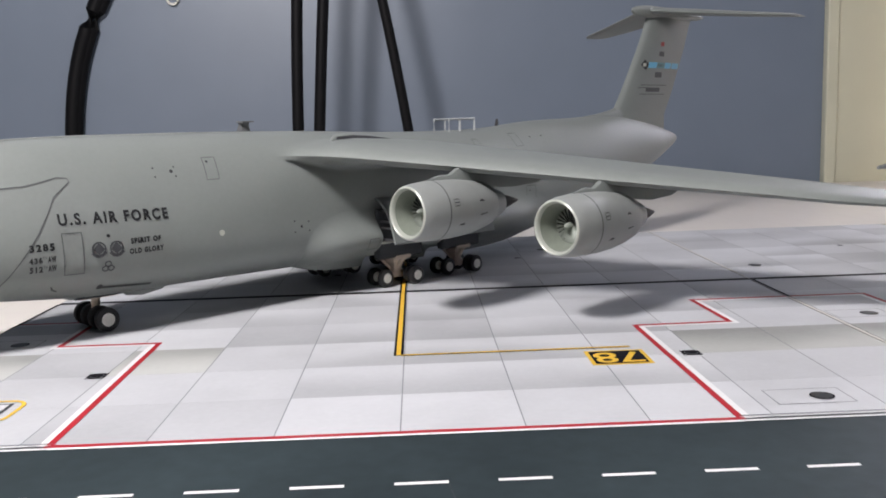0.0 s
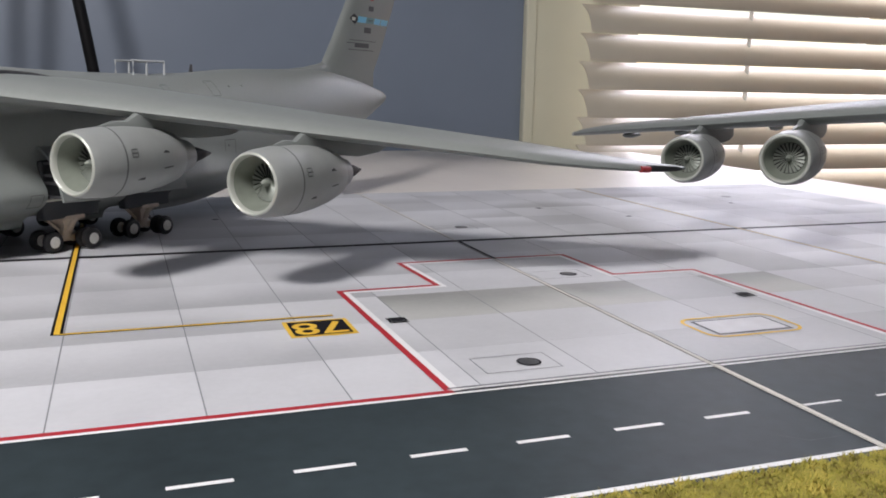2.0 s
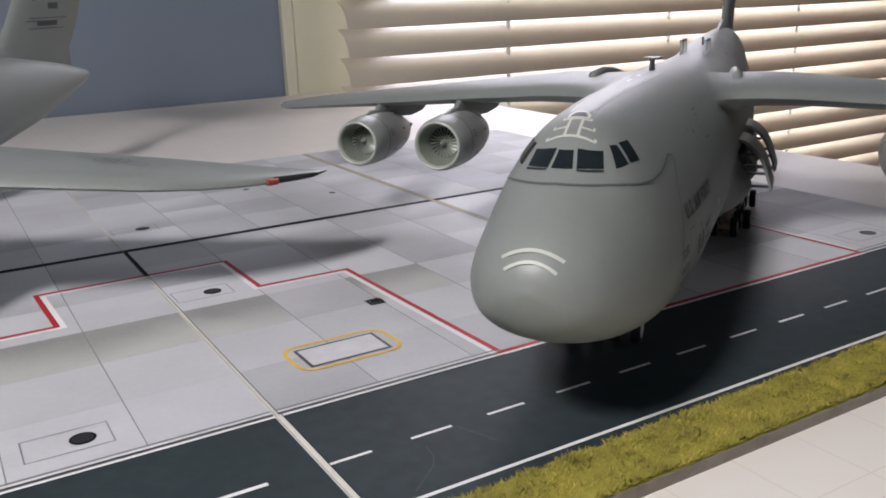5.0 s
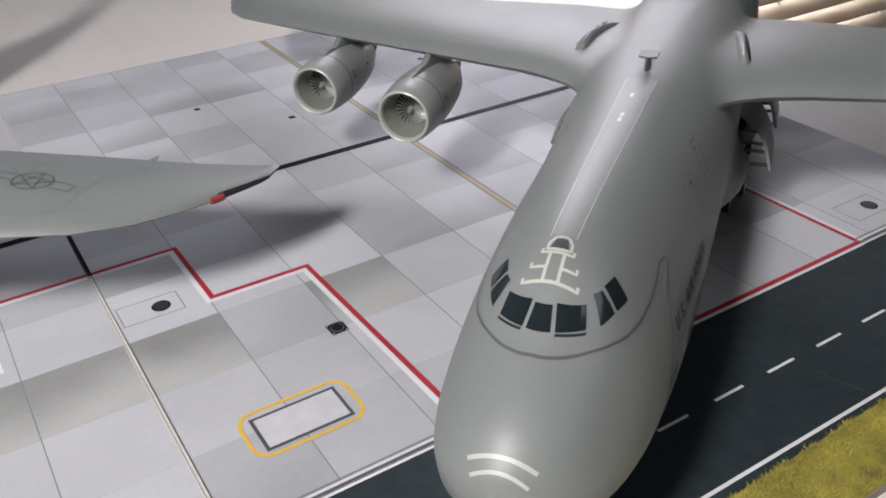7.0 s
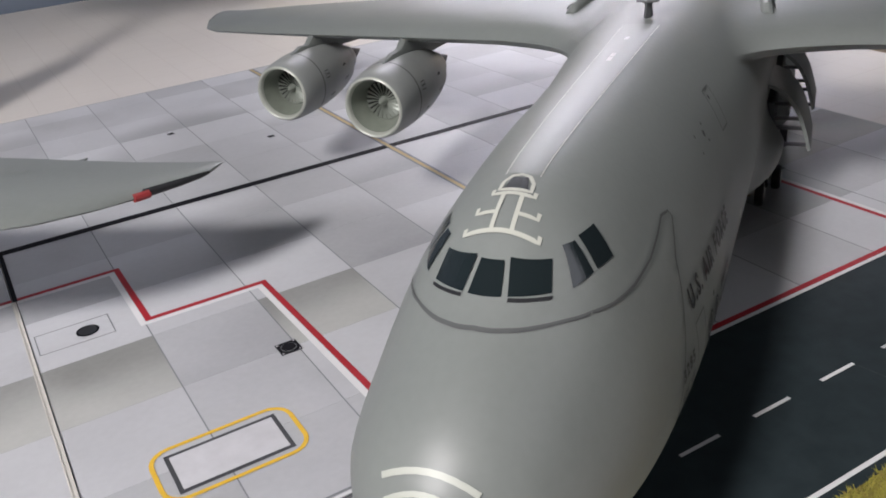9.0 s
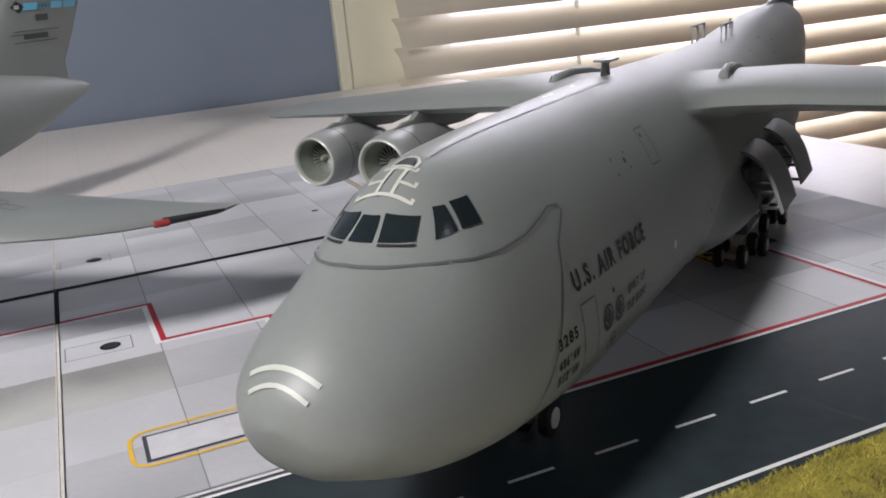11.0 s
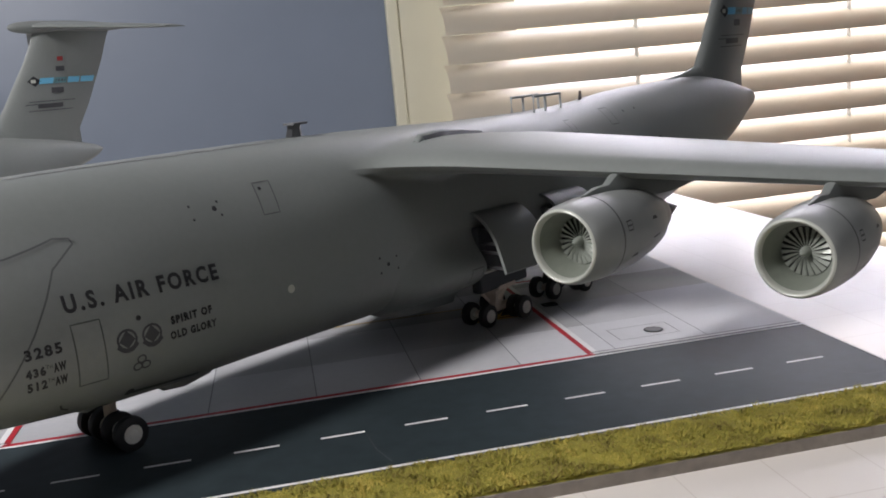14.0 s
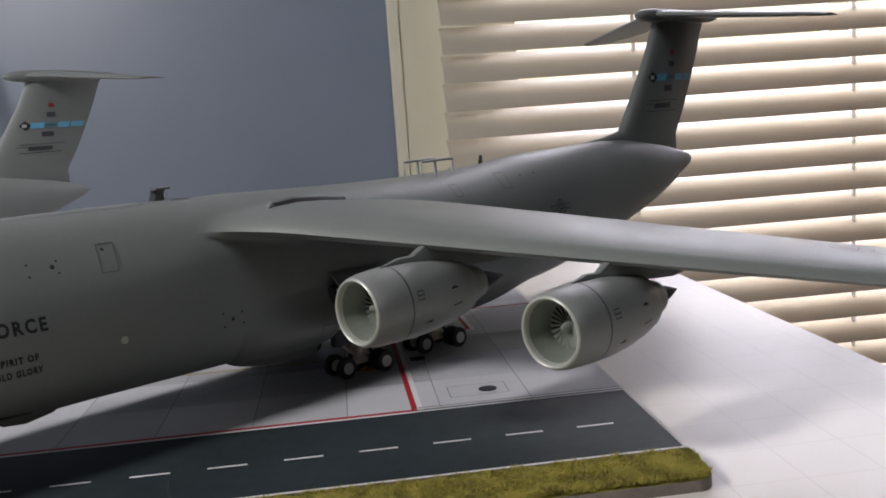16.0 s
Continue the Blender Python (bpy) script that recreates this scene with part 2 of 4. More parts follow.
def part(name, bm, material, parent=None, label="", smooth=False, kind="", category=""):
    """Links a bmesh in units as one mesh object, under parent if given."""
    me = bpy.data.meshes.new(name)
    bmesh.ops.scale(bm, vec=(S, S * handed, S), verts=bm.verts)
    bmesh.ops.recalc_face_normals(bm, faces=bm.faces)
    bm.to_mesh(me)
    bm.free()
    me.materials.append(material)
    if smooth:
        me.shade_smooth()
        me.set_sharp_from_angle(angle=radians(38))
    ob = new(name, me)
    ob.parent = parent
    return tagged(ob, label, category, "", kind)


def box(x0, y0, z0, x1, y1, z1, bevel=0.0, segments=2):
    bm = bmesh.new()
    bmesh.ops.create_cube(bm, size=1, matrix=Matrix.Translation(((x0 + x1) / 2, (y0 + y1) / 2, (z0 + z1) / 2)) @ Matrix.Diagonal((x1 - x0, y1 - y0, z1 - z0, 1)))
    if bevel:
        bmesh.ops.bevel(bm, geom=bm.edges[:], offset=bevel, segments=segments, affect="EDGES", profile=0.5)
    return bm


def loft(rings, closed=True, caps=(True, True)):
    """A skin over rings of equally many points."""
    bm = bmesh.new()
    rows = [[bm.verts.new(p) for p in ring] for ring in rings]
    n = len(rows[0])
    for a, b in zip(rows, rows[1:]):
        for i in range(n if closed else n - 1):
            j = (i + 1) % n
            bm.faces.new((a[i], a[j], b[j], b[i]))
    if caps[0]:
        bm.faces.new(rows[0])
    if caps[1]:
        bm.faces.new(list(reversed(rows[-1])))
    return bm


def lathe(profile, centre=(0, 0, 0), n=40, squash=1.0):
    """Turns (x, r) pairs about the x axis."""
    cx, cy, cz = centre
    return loft([[(cx + x, cy + r * math.cos(k * math.tau / n), cz + r * squash * math.sin(k * math.tau / n)) for k in range(n)] for x, r in profile], caps=(False, False))


def tube(points, radius, n=10):
    """A round bar along points."""
    pts = [Vector(p) for p in points]
    rings = []
    for i, p in enumerate(pts):
        d = (pts[min(i + 1, len(pts) - 1)] - pts[max(i - 1, 0)]).normalized()
        side = d.cross(Vector((0, 0, 1)) if abs(d.z) < 0.9 else Vector((1, 0, 0))).normalized()
        up = side.cross(d)
        rings.append([p + radius * (math.cos(a) * side + math.sin(a) * up) for a in (k * math.tau / n for k in range(n))])
    return loft(rings)


def lerp_table(x, table):
    """Smooth reading of a table of (x, value): a monotone-looking cubic between its rows."""
    if x <= table[0][0]:
        return table[0][1]
    for i in range(len(table) - 1):
        (a, va), (b, vb) = table[i], table[i + 1]
        if x <= b:
            t = (x - a) / (b - a)
            m = (vb - va) / (b - a)
            ma = (m + (va - table[i - 1][1]) / (a - table[i - 1][0])) / 2 if i else m
            mb = (m + (table[i + 2][1] - vb) / (table[i + 2][0] - b)) / 2 if i + 2 < len(table) else m
            h = b - a
            return (2 * t**3 - 3 * t**2 + 1) * va + (t**3 - 2 * t**2 + t) * h * ma + (-2 * t**3 + 3 * t**2) * vb + (t**3 - t**2) * h * mb
    return table[-1][1]


# ---- the room ----
WALL_Y = 105.5


def slab(name, x0, y0, z0, x1, y1, z1, material, label, category=""):
    ob = part(name, box(x0, y0, z0, x1, y1, z1), material)
    return tagged(ob, label, category or name.split("_")[0], "", "structure")


OPEN = (62.0, 190.0, -62.0, 118.0)  # window opening: x0, x1, z0, z1
RX0, RX1, RY0, RZ0, RZ1 = -330.0, 360.0, -420.0, -150.0, 340.0
slab("wall_north_a", RX0, WALL_Y, RZ0, OPEN[0], WALL_Y + 24, RZ1, M_WALL, "blue-grey painted wall behind the table", "wall")
slab("wall_north_b", OPEN[1], WALL_Y, RZ0, RX1, WALL_Y + 24, RZ1, M_WALL, "blue-grey painted wall beside the window", "wall")
slab("wall_north_c", OPEN[0], WALL_Y, RZ0, OPEN[1], WALL_Y + 24, OPEN[2], M_WALL, "blue-grey painted wall under the window", "wall")
slab("wall_north_d", OPEN[0], WALL_Y, OPEN[3], OPEN[1], WALL_Y + 24, RZ1, M_WALL, "blue-grey painted wall over the window", "wall")
# Added unseen: side and far walls, floor, ceiling, mostly dark to limit bounced light.
slab("wall_west", RX0 - 20, RY0, RZ0, RX0, WALL_Y + 24, RZ1, M_WALL, "unseen blue-grey side wall added to close the room", "wall")
slab("wall_east", RX1, RY0, RZ0, RX1 + 20, WALL_Y + 24, RZ1, M_ROOMWALL, "unseen dark grey side wall added to close the room", "wall")
slab("wall_south", RX0 - 20, RY0 - 20, RZ0, RX1 + 20, RY0, RZ1, M_ROOMWALL, "unseen dark grey far wall added to close the room", "wall")
slab("floor", RX0 - 20, RY0 - 20, RZ0 - 10, RX1 + 20, WALL_Y + 24, RZ0, M_CARPET, "unseen dark brown floor added to close the room", "floor")
slab("ceiling", RX0 - 20, RY0 - 20, RZ1, RX1 + 20, WALL_Y + 24, RZ1 + 10, M_CEIL, "unseen dark grey ceiling added to close the room", "ceiling")


def build_window():
    x0, x1, z0, z1 = OPEN
    win = tagged(new("window_1"), "cream-painted window frame behind a slatted blind", "window", "", "structure")
    part("window_frame", box(41.2, WALL_Y - 1.6, z0 - 12, 43.0, WALL_Y - 0.02, z1 + 12, 0.25), M_CREAM, win)
    part("window_frame", box(43.0, WALL_Y - 1.0, z0 - 12, x0, WALL_Y - 0.02, z1 + 12, 0.15), M_CREAM, win)
    part("window_frame", box(x1, WALL_Y - 1.4, z0 - 12, x1 + 12, WALL_Y - 0.02, z1 + 12, 0.25), M_CREAM, win)
    part("window_frame", box(x0, WALL_Y - 1.4, z1, x1, WALL_Y - 0.02, z1 + 12, 0.25), M_CREAM, win)
    part("window_sill", box(x0, WALL_Y - 4.0, z0 - 3, x1, WALL_Y - 0.02, z0, 0.3), M_CREAM, win)
    part("mullion", box((x0 + x1) / 2 - 2, WALL_Y + 12, z0, (x0 + x1) / 2 + 2, WALL_Y + 15, z1, 0.3), M_CREAM, win)


build_window()

BLIND_Y, SLAT_X0, SLAT_X1, PITCH = 98.5, 48.8, 200.0, 4.35


def build_blind():
    blind = tagged(new("window_blind"), "cream horizontal slatted blind, half open, daylight between the slats", "blind")
    bm = box(SLAT_X0, BLIND_Y - 3.2, 116.0, SLAT_X1, BLIND_Y + 3.2, 122.0, 0.4)
    part("headrail", bm, M_CREAM, blind)
    # One curved slat, shared by all.
    tilt, half, n = radians(50.5), 2.7, 10
    ring_a, ring_b = [], []
    for k in range(n + 1):
        u = -half + 2 * half * k / n
        v = 0.75 * (1 - (u / half) ** 2)
        y, z = u * math.cos(tilt) - v * math.sin(tilt), u * math.sin(tilt) + v * math.cos(tilt)
        ring_a.append((y, z))
    outer = [(y, z + 0.07) for y, z in ring_a] + [(y, z - 0.07) for y, z in reversed(ring_a)]
    bm = loft([[(x, y, z) for y, z in outer] for x in (0.0, SLAT_X1 - SLAT_X0)])
    first = part("slat", bm, M_SLAT, blind, smooth=True)
    first.location = (SLAT_X0 * S, BLIND_Y * S, -58.0 * S)
    for i in range(1, 41):
        ob = new("slat", first.data)
        ob.parent = blind
        ob.location = (SLAT_X0 * S, BLIND_Y * S, (-58.0 + i * PITCH) * S)
        ob.rotation_euler = (radians(random.uniform(-1.2, 1.2)), 0, 0)
    part("bottom_rail", box(SLAT_X0, BLIND_Y - 2.4, -63.2, SLAT_X1, BLIND_Y + 2.4, -61.6, 0.3), M_SLAT, blind)
    for x in (79.6, 117.0, 154.5, 192.0):
        part("cord", tube([(x, BLIND_Y, -62), (x, BLIND_Y, 30), (x, BLIND_Y, 117)], 0.38, 8), M_CORD, blind)
    return blind


build_blind()


def build_table():
    table = tagged(new("table"), "white laminate table top against the wall", "table")
    part("tabletop", box(-190, -41.5, -5.42, 58.2, 104.2, -0.42, 0.25), M_TABLE, table)
    for x in (-184, 52):
        for y in (-36, 98):
            part("leg", box(x - 3, y - 3, -149.9, x + 3, y + 3, -5.3, 0.4), M_TABLE, table)


build_table()


def build_cable(points, radius, label):
    bm = tube(points, radius, 12)
    tagged(part("cable", bm, M_CABLE, smooth=True), label, "cable", "cables by the wall")


def hanging(x0, x1, z0, z1, bow, y):
    return [(x0 + (x1 - x0) * t + bow * math.sin(math.pi * t), y, z0 + (z1 - z0) * t) for t in (k / 14 for k in range(15))]


CABLE_Y = 85.0
SWEEP = [(-0.42, -72.9), (10.5, -72.3), (17.8, -71.3), (23.4, -69.8), (29.6, -67.1), (45.0, -57.8), (60.0, -46.8)]


def swept(shift, y):
    return [(lerp_table(z, SWEEP) + shift * (0.35 + 0.012 * z), y, z) for z in (-0.42 + 2.4 * k for k in range(26))]


build_cable(swept(0.0, 104.2), 1.1, "thick black cable hanging down the wall to the table")
build_cable(swept(1.1, 104.5), 0.9, "black cable strand hanging beside the thick one")
build_cable(hanging(-36.5, -32.9, -0.42, 55.3, -0.8, CABLE_Y), 0.74, "black rubber cable hanging in front of the blue wall")
build_cable(hanging(-34.3, -29.4, -0.42, 55.3, -0.35, CABLE_Y + 0.2), 0.74, "black rubber cable hanging beside another one")
build_cable(hanging(-20.7, -31.5, -0.42, 55.3, 1.0, CABLE_Y), 0.65, "black cable leaning in front of the blue wall")


def build_hook(x, z):
    hook = tagged(new("wall_hook"), "small pale wall hook on the blue wall", "hook")
    part("plate", box(x - 0.55, WALL_Y - 0.3, z, x + 0.55, WALL_Y - 0.01, z + 2.2, 0.12), M_CORD, hook)
    part("loop", tube([(x + 0.8 * math.cos(a), WALL_Y - 0.5, z + 0.8 * math.sin(a)) for a in (k * math.tau / 16 for k in range(8, 17))], 0.2, 8), M_CORD, hook, smooth=True)


build_hook(-56.3, 29.9)

# ---- the printed boards ----


def flat(points, z):
    bm = bmesh.new()
    bm.faces.new([bm.verts.new((x, y, z)) for x, y in points])
    return bm


def rect(x0, y0, x1, y1, z):
    return flat([(x0, y0), (x1, y0), (x1, y1), (x0, y1)], z)


def stripe(points, width, z, shift=0.0, closed=False):
    """A mitred flat line along points; shift moves it to its left."""
    bm = bmesh.new()
    pts = [Vector(p) for p in points]
    n = len(pts)
    left, right = [], []
    for i, p in enumerate(pts):
        before = pts[i - 1] if i or closed else None
        after = pts[(i + 1) % n] if i < n - 1 or closed else None
        d1 = (p - before).normalized() if before is not None else (after - p).normalized()
        d2 = (after - p).normalized() if after is not None else d1
        n1, n2 = Vector((-d1.y, d1.x)), Vector((-d2.y, d2.x))
        m = (n1 + n2).normalized()
        m = m / max(0.35, m.dot(n1))
        left.append(bm.verts.new((*(p + m * (shift + width / 2)), z)))
        right.append(bm.verts.new((*(p + m * (shift - width / 2)), z)))
    for i in range(n if closed else n - 1):
        j = (i + 1) % n
        bm.faces.new((right[i], right[j], left[j], left[i]))
    return bm


def ring(cx, cy, r, z, n=20, squash=1.0):
    return flat([(cx + r * math.cos(k * math.tau / n), cy + r * squash * math.sin(k * math.tau / n)) for k in range(n)], z)


def rounded(x0, y0, x1, y1, r, n=5):
    out = []
    for cx, cy, a in ((x1 - r, y1 - r, 0), (x0 + r, y1 - r, 90), (x0 + r, y0 + r, 180), (x1 - r, y0 + r, 270)):
        out += [(cx + r * math.cos(radians(a + 90 * k / n)), cy + r * math.sin(radians(a + 90 * k / n))) for k in range(n + 1)]
    return out


BW, FRONT, BACK = 44.13, -10.75, 50.6
Z1, Z2, Z3, Z4 = 0.012, 0.022, 0.032, 0.042


def text_mesh(body, size, squeeze=1.0, bold=0.0, spacing=1.0):
    """The outline of a text as a triangulated bmesh in the xy plane, its middle at the origin."""
    cu = bpy.data.curves.new("lettering", "FONT")
    cu.body, cu.size, cu.offset, cu.align_x, cu.align_y = body, size, bold, "CENTER", "CENTER"
    cu.resolution_u = 3
    cu.space_character = spacing
    ob = new("lettering", cu)
    bpy.context.view_layer.update()
    me = ob.evaluated_get(bpy.context.evaluated_depsgraph_get()).to_mesh()
    bm = bmesh.new()
    bm.from_mesh(me)
    ob.to_mesh_clear()
    bpy.data.objects.remove(ob)
    bpy.data.curves.remove(cu)
    for v in bm.verts:
        v.co.x *= squeeze
    return bm


def build_board():
    board = tagged(new("diorama_board"), "printed foam-board airport apron with road and a grass verge", "diorama board", "airport boards")
    outline = [(BW - 0.02, BACK), (0.02, BACK)] + rounded(0.02, FRONT, BW - 0.02, BACK, 0.2, 6)[14:21] + rounded(0.02, FRONT, BW - 0.02, BACK, 0.7, 6)[21:]
    base = part("base", loft([[(x, y, z) for x, y in outline] for z in (-0.42, -0.04, 0.0)]), M_FOAM, board, "grey foam board with a printed face")
    part("apron_joints", rect(0.03, 0.0, BW - 0.03, BACK - 0.02, 0.004), M_GREY, board)
    part("road_surface", rect(0.03, -8.9, BW - 0.03, 0.02, Z1), M_ASPHALT, board, "dark printed asphalt road")
    # Road markings.
    part("edge_line", rect(0.03, -7.72, BW - 0.03, -7.5, Z2), M_WHITE, board)
    for x0, x1 in ((0.03, 10.0), (34.05, BW - 0.03)):
        part("edge_line", rect(x0, -0.16, x1, -0.02, Z3), M_WHITE, board)
        part("edge_line", rect(x0, 0.2, x1, 0.32, Z3), M_WHITE, board)
        part("edge_line", rect(x0, 0.08, x1, 0.14, Z3), M_MARK, board)
        part("edge_line", rect(x0, 0.36, x1, 0.46, Z3), M_GREY, board)
    part("edge_line", rect(10.0, -0.2, 34.05, -0.02, Z3), M_WHITE, board)
    for i in range(14):
        x1 = 1.76 + 3.118 * i
        part("dash", rect(max(0.05, x1 - 1.62), -4.35, x1, -4.16, Z2), M_WHITE, board)
    for path in ([(23.6, -4.4), (23.8, -6.0), (24.2, -7.2)], [(3.4, -5.0), (3.3, -5.7), (3.0, -6.2), (1.8, -7.2)], [(41.9, -6.0), (42.5, -6.6), (43.7, -6.6)], [(5.0, -4.4), (5.4, -5.4), (5.6, -6.0)]):
        part("scuff", stripe(path, 0.05, Z2), M_SCUFF, board, "faint pale scuff on the road")
    # Red stand line with its white companion.
    RED = [(0.03, 20.2), (4.5, 20.2), (4.6, 14.6), (9.6, 14.55), (9.95, 0.12), (34.05, 0.12), (33.85, 14.5), (38.8, 14.6), (38.55, 20.15), (BW - 0.03, 20.2)]
    part("red_line", stripe(RED, 0.26, Z3), M_REDL, board, "red painted stand line")
    part("white_line", stripe(RED[:5], 0.26, Z2, -0.27), M_WHITE, board)
    part("white_line", stripe(RED[5:], 0.26, Z2, -0.27), M_WHITE, board)
    for y0, y1, w in ((-8.0, 0.0, 0.2), (0.0, 20.0, 0.12), (26.3, BACK - 0.05, 0.09)):
        part("seam_edge", rect(0.0, y0, w, y1, Z4), M_SEAM, board, "pale bare edge of the foam board")
        if y0 < 20:
            part("seam_gap", rect(w, y0, w + 0.035, y1, Z4), M_INK, board)
        part("seam_edge", rect(BW - 0.06, y0, BW, y1, Z4), M_SEAM, board)
    part("seam_edge", rect(0.0, 20.0, 0.2, 25.7, Z4), M_INK, board)
    # Black taxi line, yellow lead-in line and stand sign.
    part("black_line", rect(0.03, 25.7, BW - 0.03, 26.3, Z2), M_INK, board)
    part("lead_line", rect(21.58, 10.35, 22.02, 50.4, Z2), M_INK, board)
    part("lead_line", rect(21.69, 10.4, 21.91, 50.4, Z3), M_YELL, board, "yellow painted lead-in line")
    part("lead_line", rect(21.9, 10.28, 32.6, 10.56, Z2), M_INK, board)
    part("lead_line", rect(21.9, 10.34, 32.6, 10.5, Z3), M_YELL, board)
    part("sign_plate", rect(30.3, 7.5, 33.0, 9.85, Z2), M_YELL, board)
    part("sign_plate", rect(30.48, 7.68, 32.82, 9.67, Z3), M_INK, board)
    bm = text_mesh("78", 2.3, 0.98, 0.03)
    bmesh.ops.rotate(bm, matrix=Matrix.Rotation(math.pi, 3, "Z"), verts=bm.verts)
    bmesh.ops.translate(bm, vec=(31.65, 8.68, Z4), verts=bm.verts)
    part("sign_number", bm, M_YELL, board)
    # Covers, lamps and the yellow-framed hatch.
    part("hatch_frame", stripe(rounded(2.3, 2.95, 6.98, 5.62, 0.7), 0.16, Z3, closed=True), M_YELL, board)
    part("hatch", rect(2.75, 3.22, 6.52, 5.29, Z2), M_MARK, board)
    part("hatch", rect(2.9, 3.37, 6.37, 5.14, Z3), M_BOX, board)
    for cx, cy in ((37.9, 2.25), (2.3, 15.3), (2.3, 31.0), (33.0, 42.0)):
        part("cover_plate", stripe([(cx - 1.95, cy - 0.8), (cx + 0.95, cy - 0.8), (cx + 0.95, cy + 0.9), (cx - 1.95, cy + 0.9)], 0.05, Z2, closed=True), M_GREY, board)
        part("manhole", ring(cx, cy, 0.46, Z3), M_INK, board)
        part("manhole", ring(cx, cy, 0.38, Z4), M_BLACK, board)
    for cx, cy in ((8.5, 8.85), (35.0, 8.9), (17.0, 33.0), (30.5, 38.0), (12.0, 38.5)):
        big = 0.42 if cy < 20 else 0.22
        part("drain", rect(cx - big, cy - big, cx + big, cy + big, Z3), M_INK, board)
        part("drain", ring(cx, cy, big * 0.74, Z4, 14), M_GREY, board)
        part("drain", ring(cx, cy, big * 0.68, Z4 + 0.01, 14), M_INK, board)
        for dx, dy in ((-1, -1), (1, -1), (1, 1), (-1, 1)):
            part("drain", rect(cx + dx * big * 0.8 - 0.09 * big, cy + dy * big * 0.8 - 0.09 * big, cx + dx * big * 0.8 + 0.09 * big, cy + dy * big * 0.8 + 0.09 * big, Z4), M_BOX, board)
    return board


board_r = build_board()


def front_edge(x):
    """The board's front edge with its rounded corners."""
    r = 0.2 if x < BW / 2 else 0.7
    d = max(0.0, r - min(x, BW - x))
    return FRONT + r - math.sqrt(max(0.0, r * r - d * d))


def build_grass(board):
    bm = bmesh.new()
    rows = []
    nx, ny = 120, 8
    for i in range(nx + 1):
        x = BW * i / nx
        edge, back = front_edge(x) + 0.05, -8.35 + 0.4 * min(1.0, x / 25)
        rows.append([bm.verts.new((x, back + (edge - back) * j / ny, (0.12 + 0.05 * noise.noise((x * 0.9, j * 0.5, 3))) * (0 if j in (0, ny) else 1) + 0.01)) for j in range(ny + 1)])
    for a, b in zip(rows, rows[1:]):
        for j in range(ny):
            bm.faces.new((a[j], a[j + 1], b[j + 1], b[j]))
    part("turf_backing", bm, M_SOIL, board, smooth=True)
    rng = random.Random(5)
    verts, faces = [], []
    for _ in range(75000):
        x = rng.uniform(0.02, BW - 0.02)
        inner = -8.42 + 0.4 * min(1.0, x / 25) + 0.2 * noise.noise((x * 1.3, 7.0, 2.0)) + 0.1 * noise.noise((x * 5.0, 2.0, 2.0))
        y = rng.uniform(front_edge(x) + 0.06, inner)
        tuft = 0.6 * noise.noise((x * 1.1, y * 1.1, 1.0)) + 0.4 * noise.noise((x * 3.1, y * 3.1, 4.0))
        h = rng.uniform(0.06, 0.17) * (1 + 0.7 * tuft)
        a = rng.uniform(0, math.tau)
        lean = rng.uniform(0.05, 0.24)
        dx, dy = math.cos(a), math.sin(a)
        w = rng.uniform(0.018, 0.034)
        z = 0.08 + 0.05 * noise.noise((x * 0.9, y, 3)) + 0.06 * max(0.0, tuft)
        k = len(verts)
        verts += [(x - dy * w, y + dx * w, z), (x + dy * w, y - dx * w, z), (x + dx * lean + dy * 0.01, y + dy * lean - dx * 0.01, z + max(0.04, h))]
        faces.append((k, k + 1, k + 2))
    me = bpy.data.meshes.new("grass_verge")
    me.from_pydata([(S * a, S * b, S * c) for a, b, c in verts], [], faces)
    me.materials.append(M_GRASS)
    ob = new("grass_verge", me)
    ob.parent = board
    tagged(ob, "yellow-green static grass along the edge", "", "", "stuff")


build_grass(board_r)

# ---- the aircraft models: x aft, y to the left wing, z up from the ground ----
handed = -1
TOP = [(-4.85, 5.92), (-4.7, 6.42), (-4.2, 7.05), (-3.3, 7.74), (-2.3, 8.22), (-1.5, 8.58), (-0.85, 8.95), (-0.2, 9.45), (0.5, 9.9), (1.2, 10.2), (2.0, 10.38), (4.1, 10.5), (9.5, 10.52), (17.3, 10.44), (22.0, 10.31), (28.0, 10.08), (33.0, 10.0), (38.0, 10.08), (43.0, 10.48), (50.0, 10.65), (55.3, 10.74), (59.7, 10.2), (63.8, 9.33), (65.9, 8.75), (66.35, 8.48)]
BOTTOM = [(-4.85, 5.82), (-4.7, 5.3), (-4.3, 4.5), (-3.4, 3.88), (-2.0, 3.22), (0.57, 2.52), (3.2, 2.18), (6.0, 1.9), (12.0, 1.82), (20.0, 1.72), (34.0, 1.5), (40.0, 1.6), (46.0, 2.2), (54.0, 3.98), (59.7, 5.48), (63.6, 6.98), (65.9, 8.05), (66.35, 8.4)]
WIDTH = [(-4.85, 0.06), (-4.7, 0.75), (-4.2, 1.6), (-3.2, 2.35), (-1.8, 2.9), (0.0, 3.3), (3.0, 3.62), (6.0, 3.8), (12.0, 3.88), (36.0, 3.88), (42.0, 3.75), (48.0, 3.2), (54.0, 2.45), (60.0, 1.6), (63.7, 0.9), (65.9, 0.4), (66.35, 0.04)]
MIDDLE = [(-4.85, 5.87), (-4.2, 5.75), (-2.0, 5.35), (2.0, 5.0), (8.0, 4.9), (36.0, 4.9), (44.0, 5.2), (50.0, 5.9), (56.0, 6.8), (62.0, 7.7), (66.35, 8.44)]


def section(x):
    return lerp_table(x, TOP), lerp_table(x, BOTTOM), max(0.02, lerp_table(x, WIDTH)), lerp_table(x, MIDDLE)


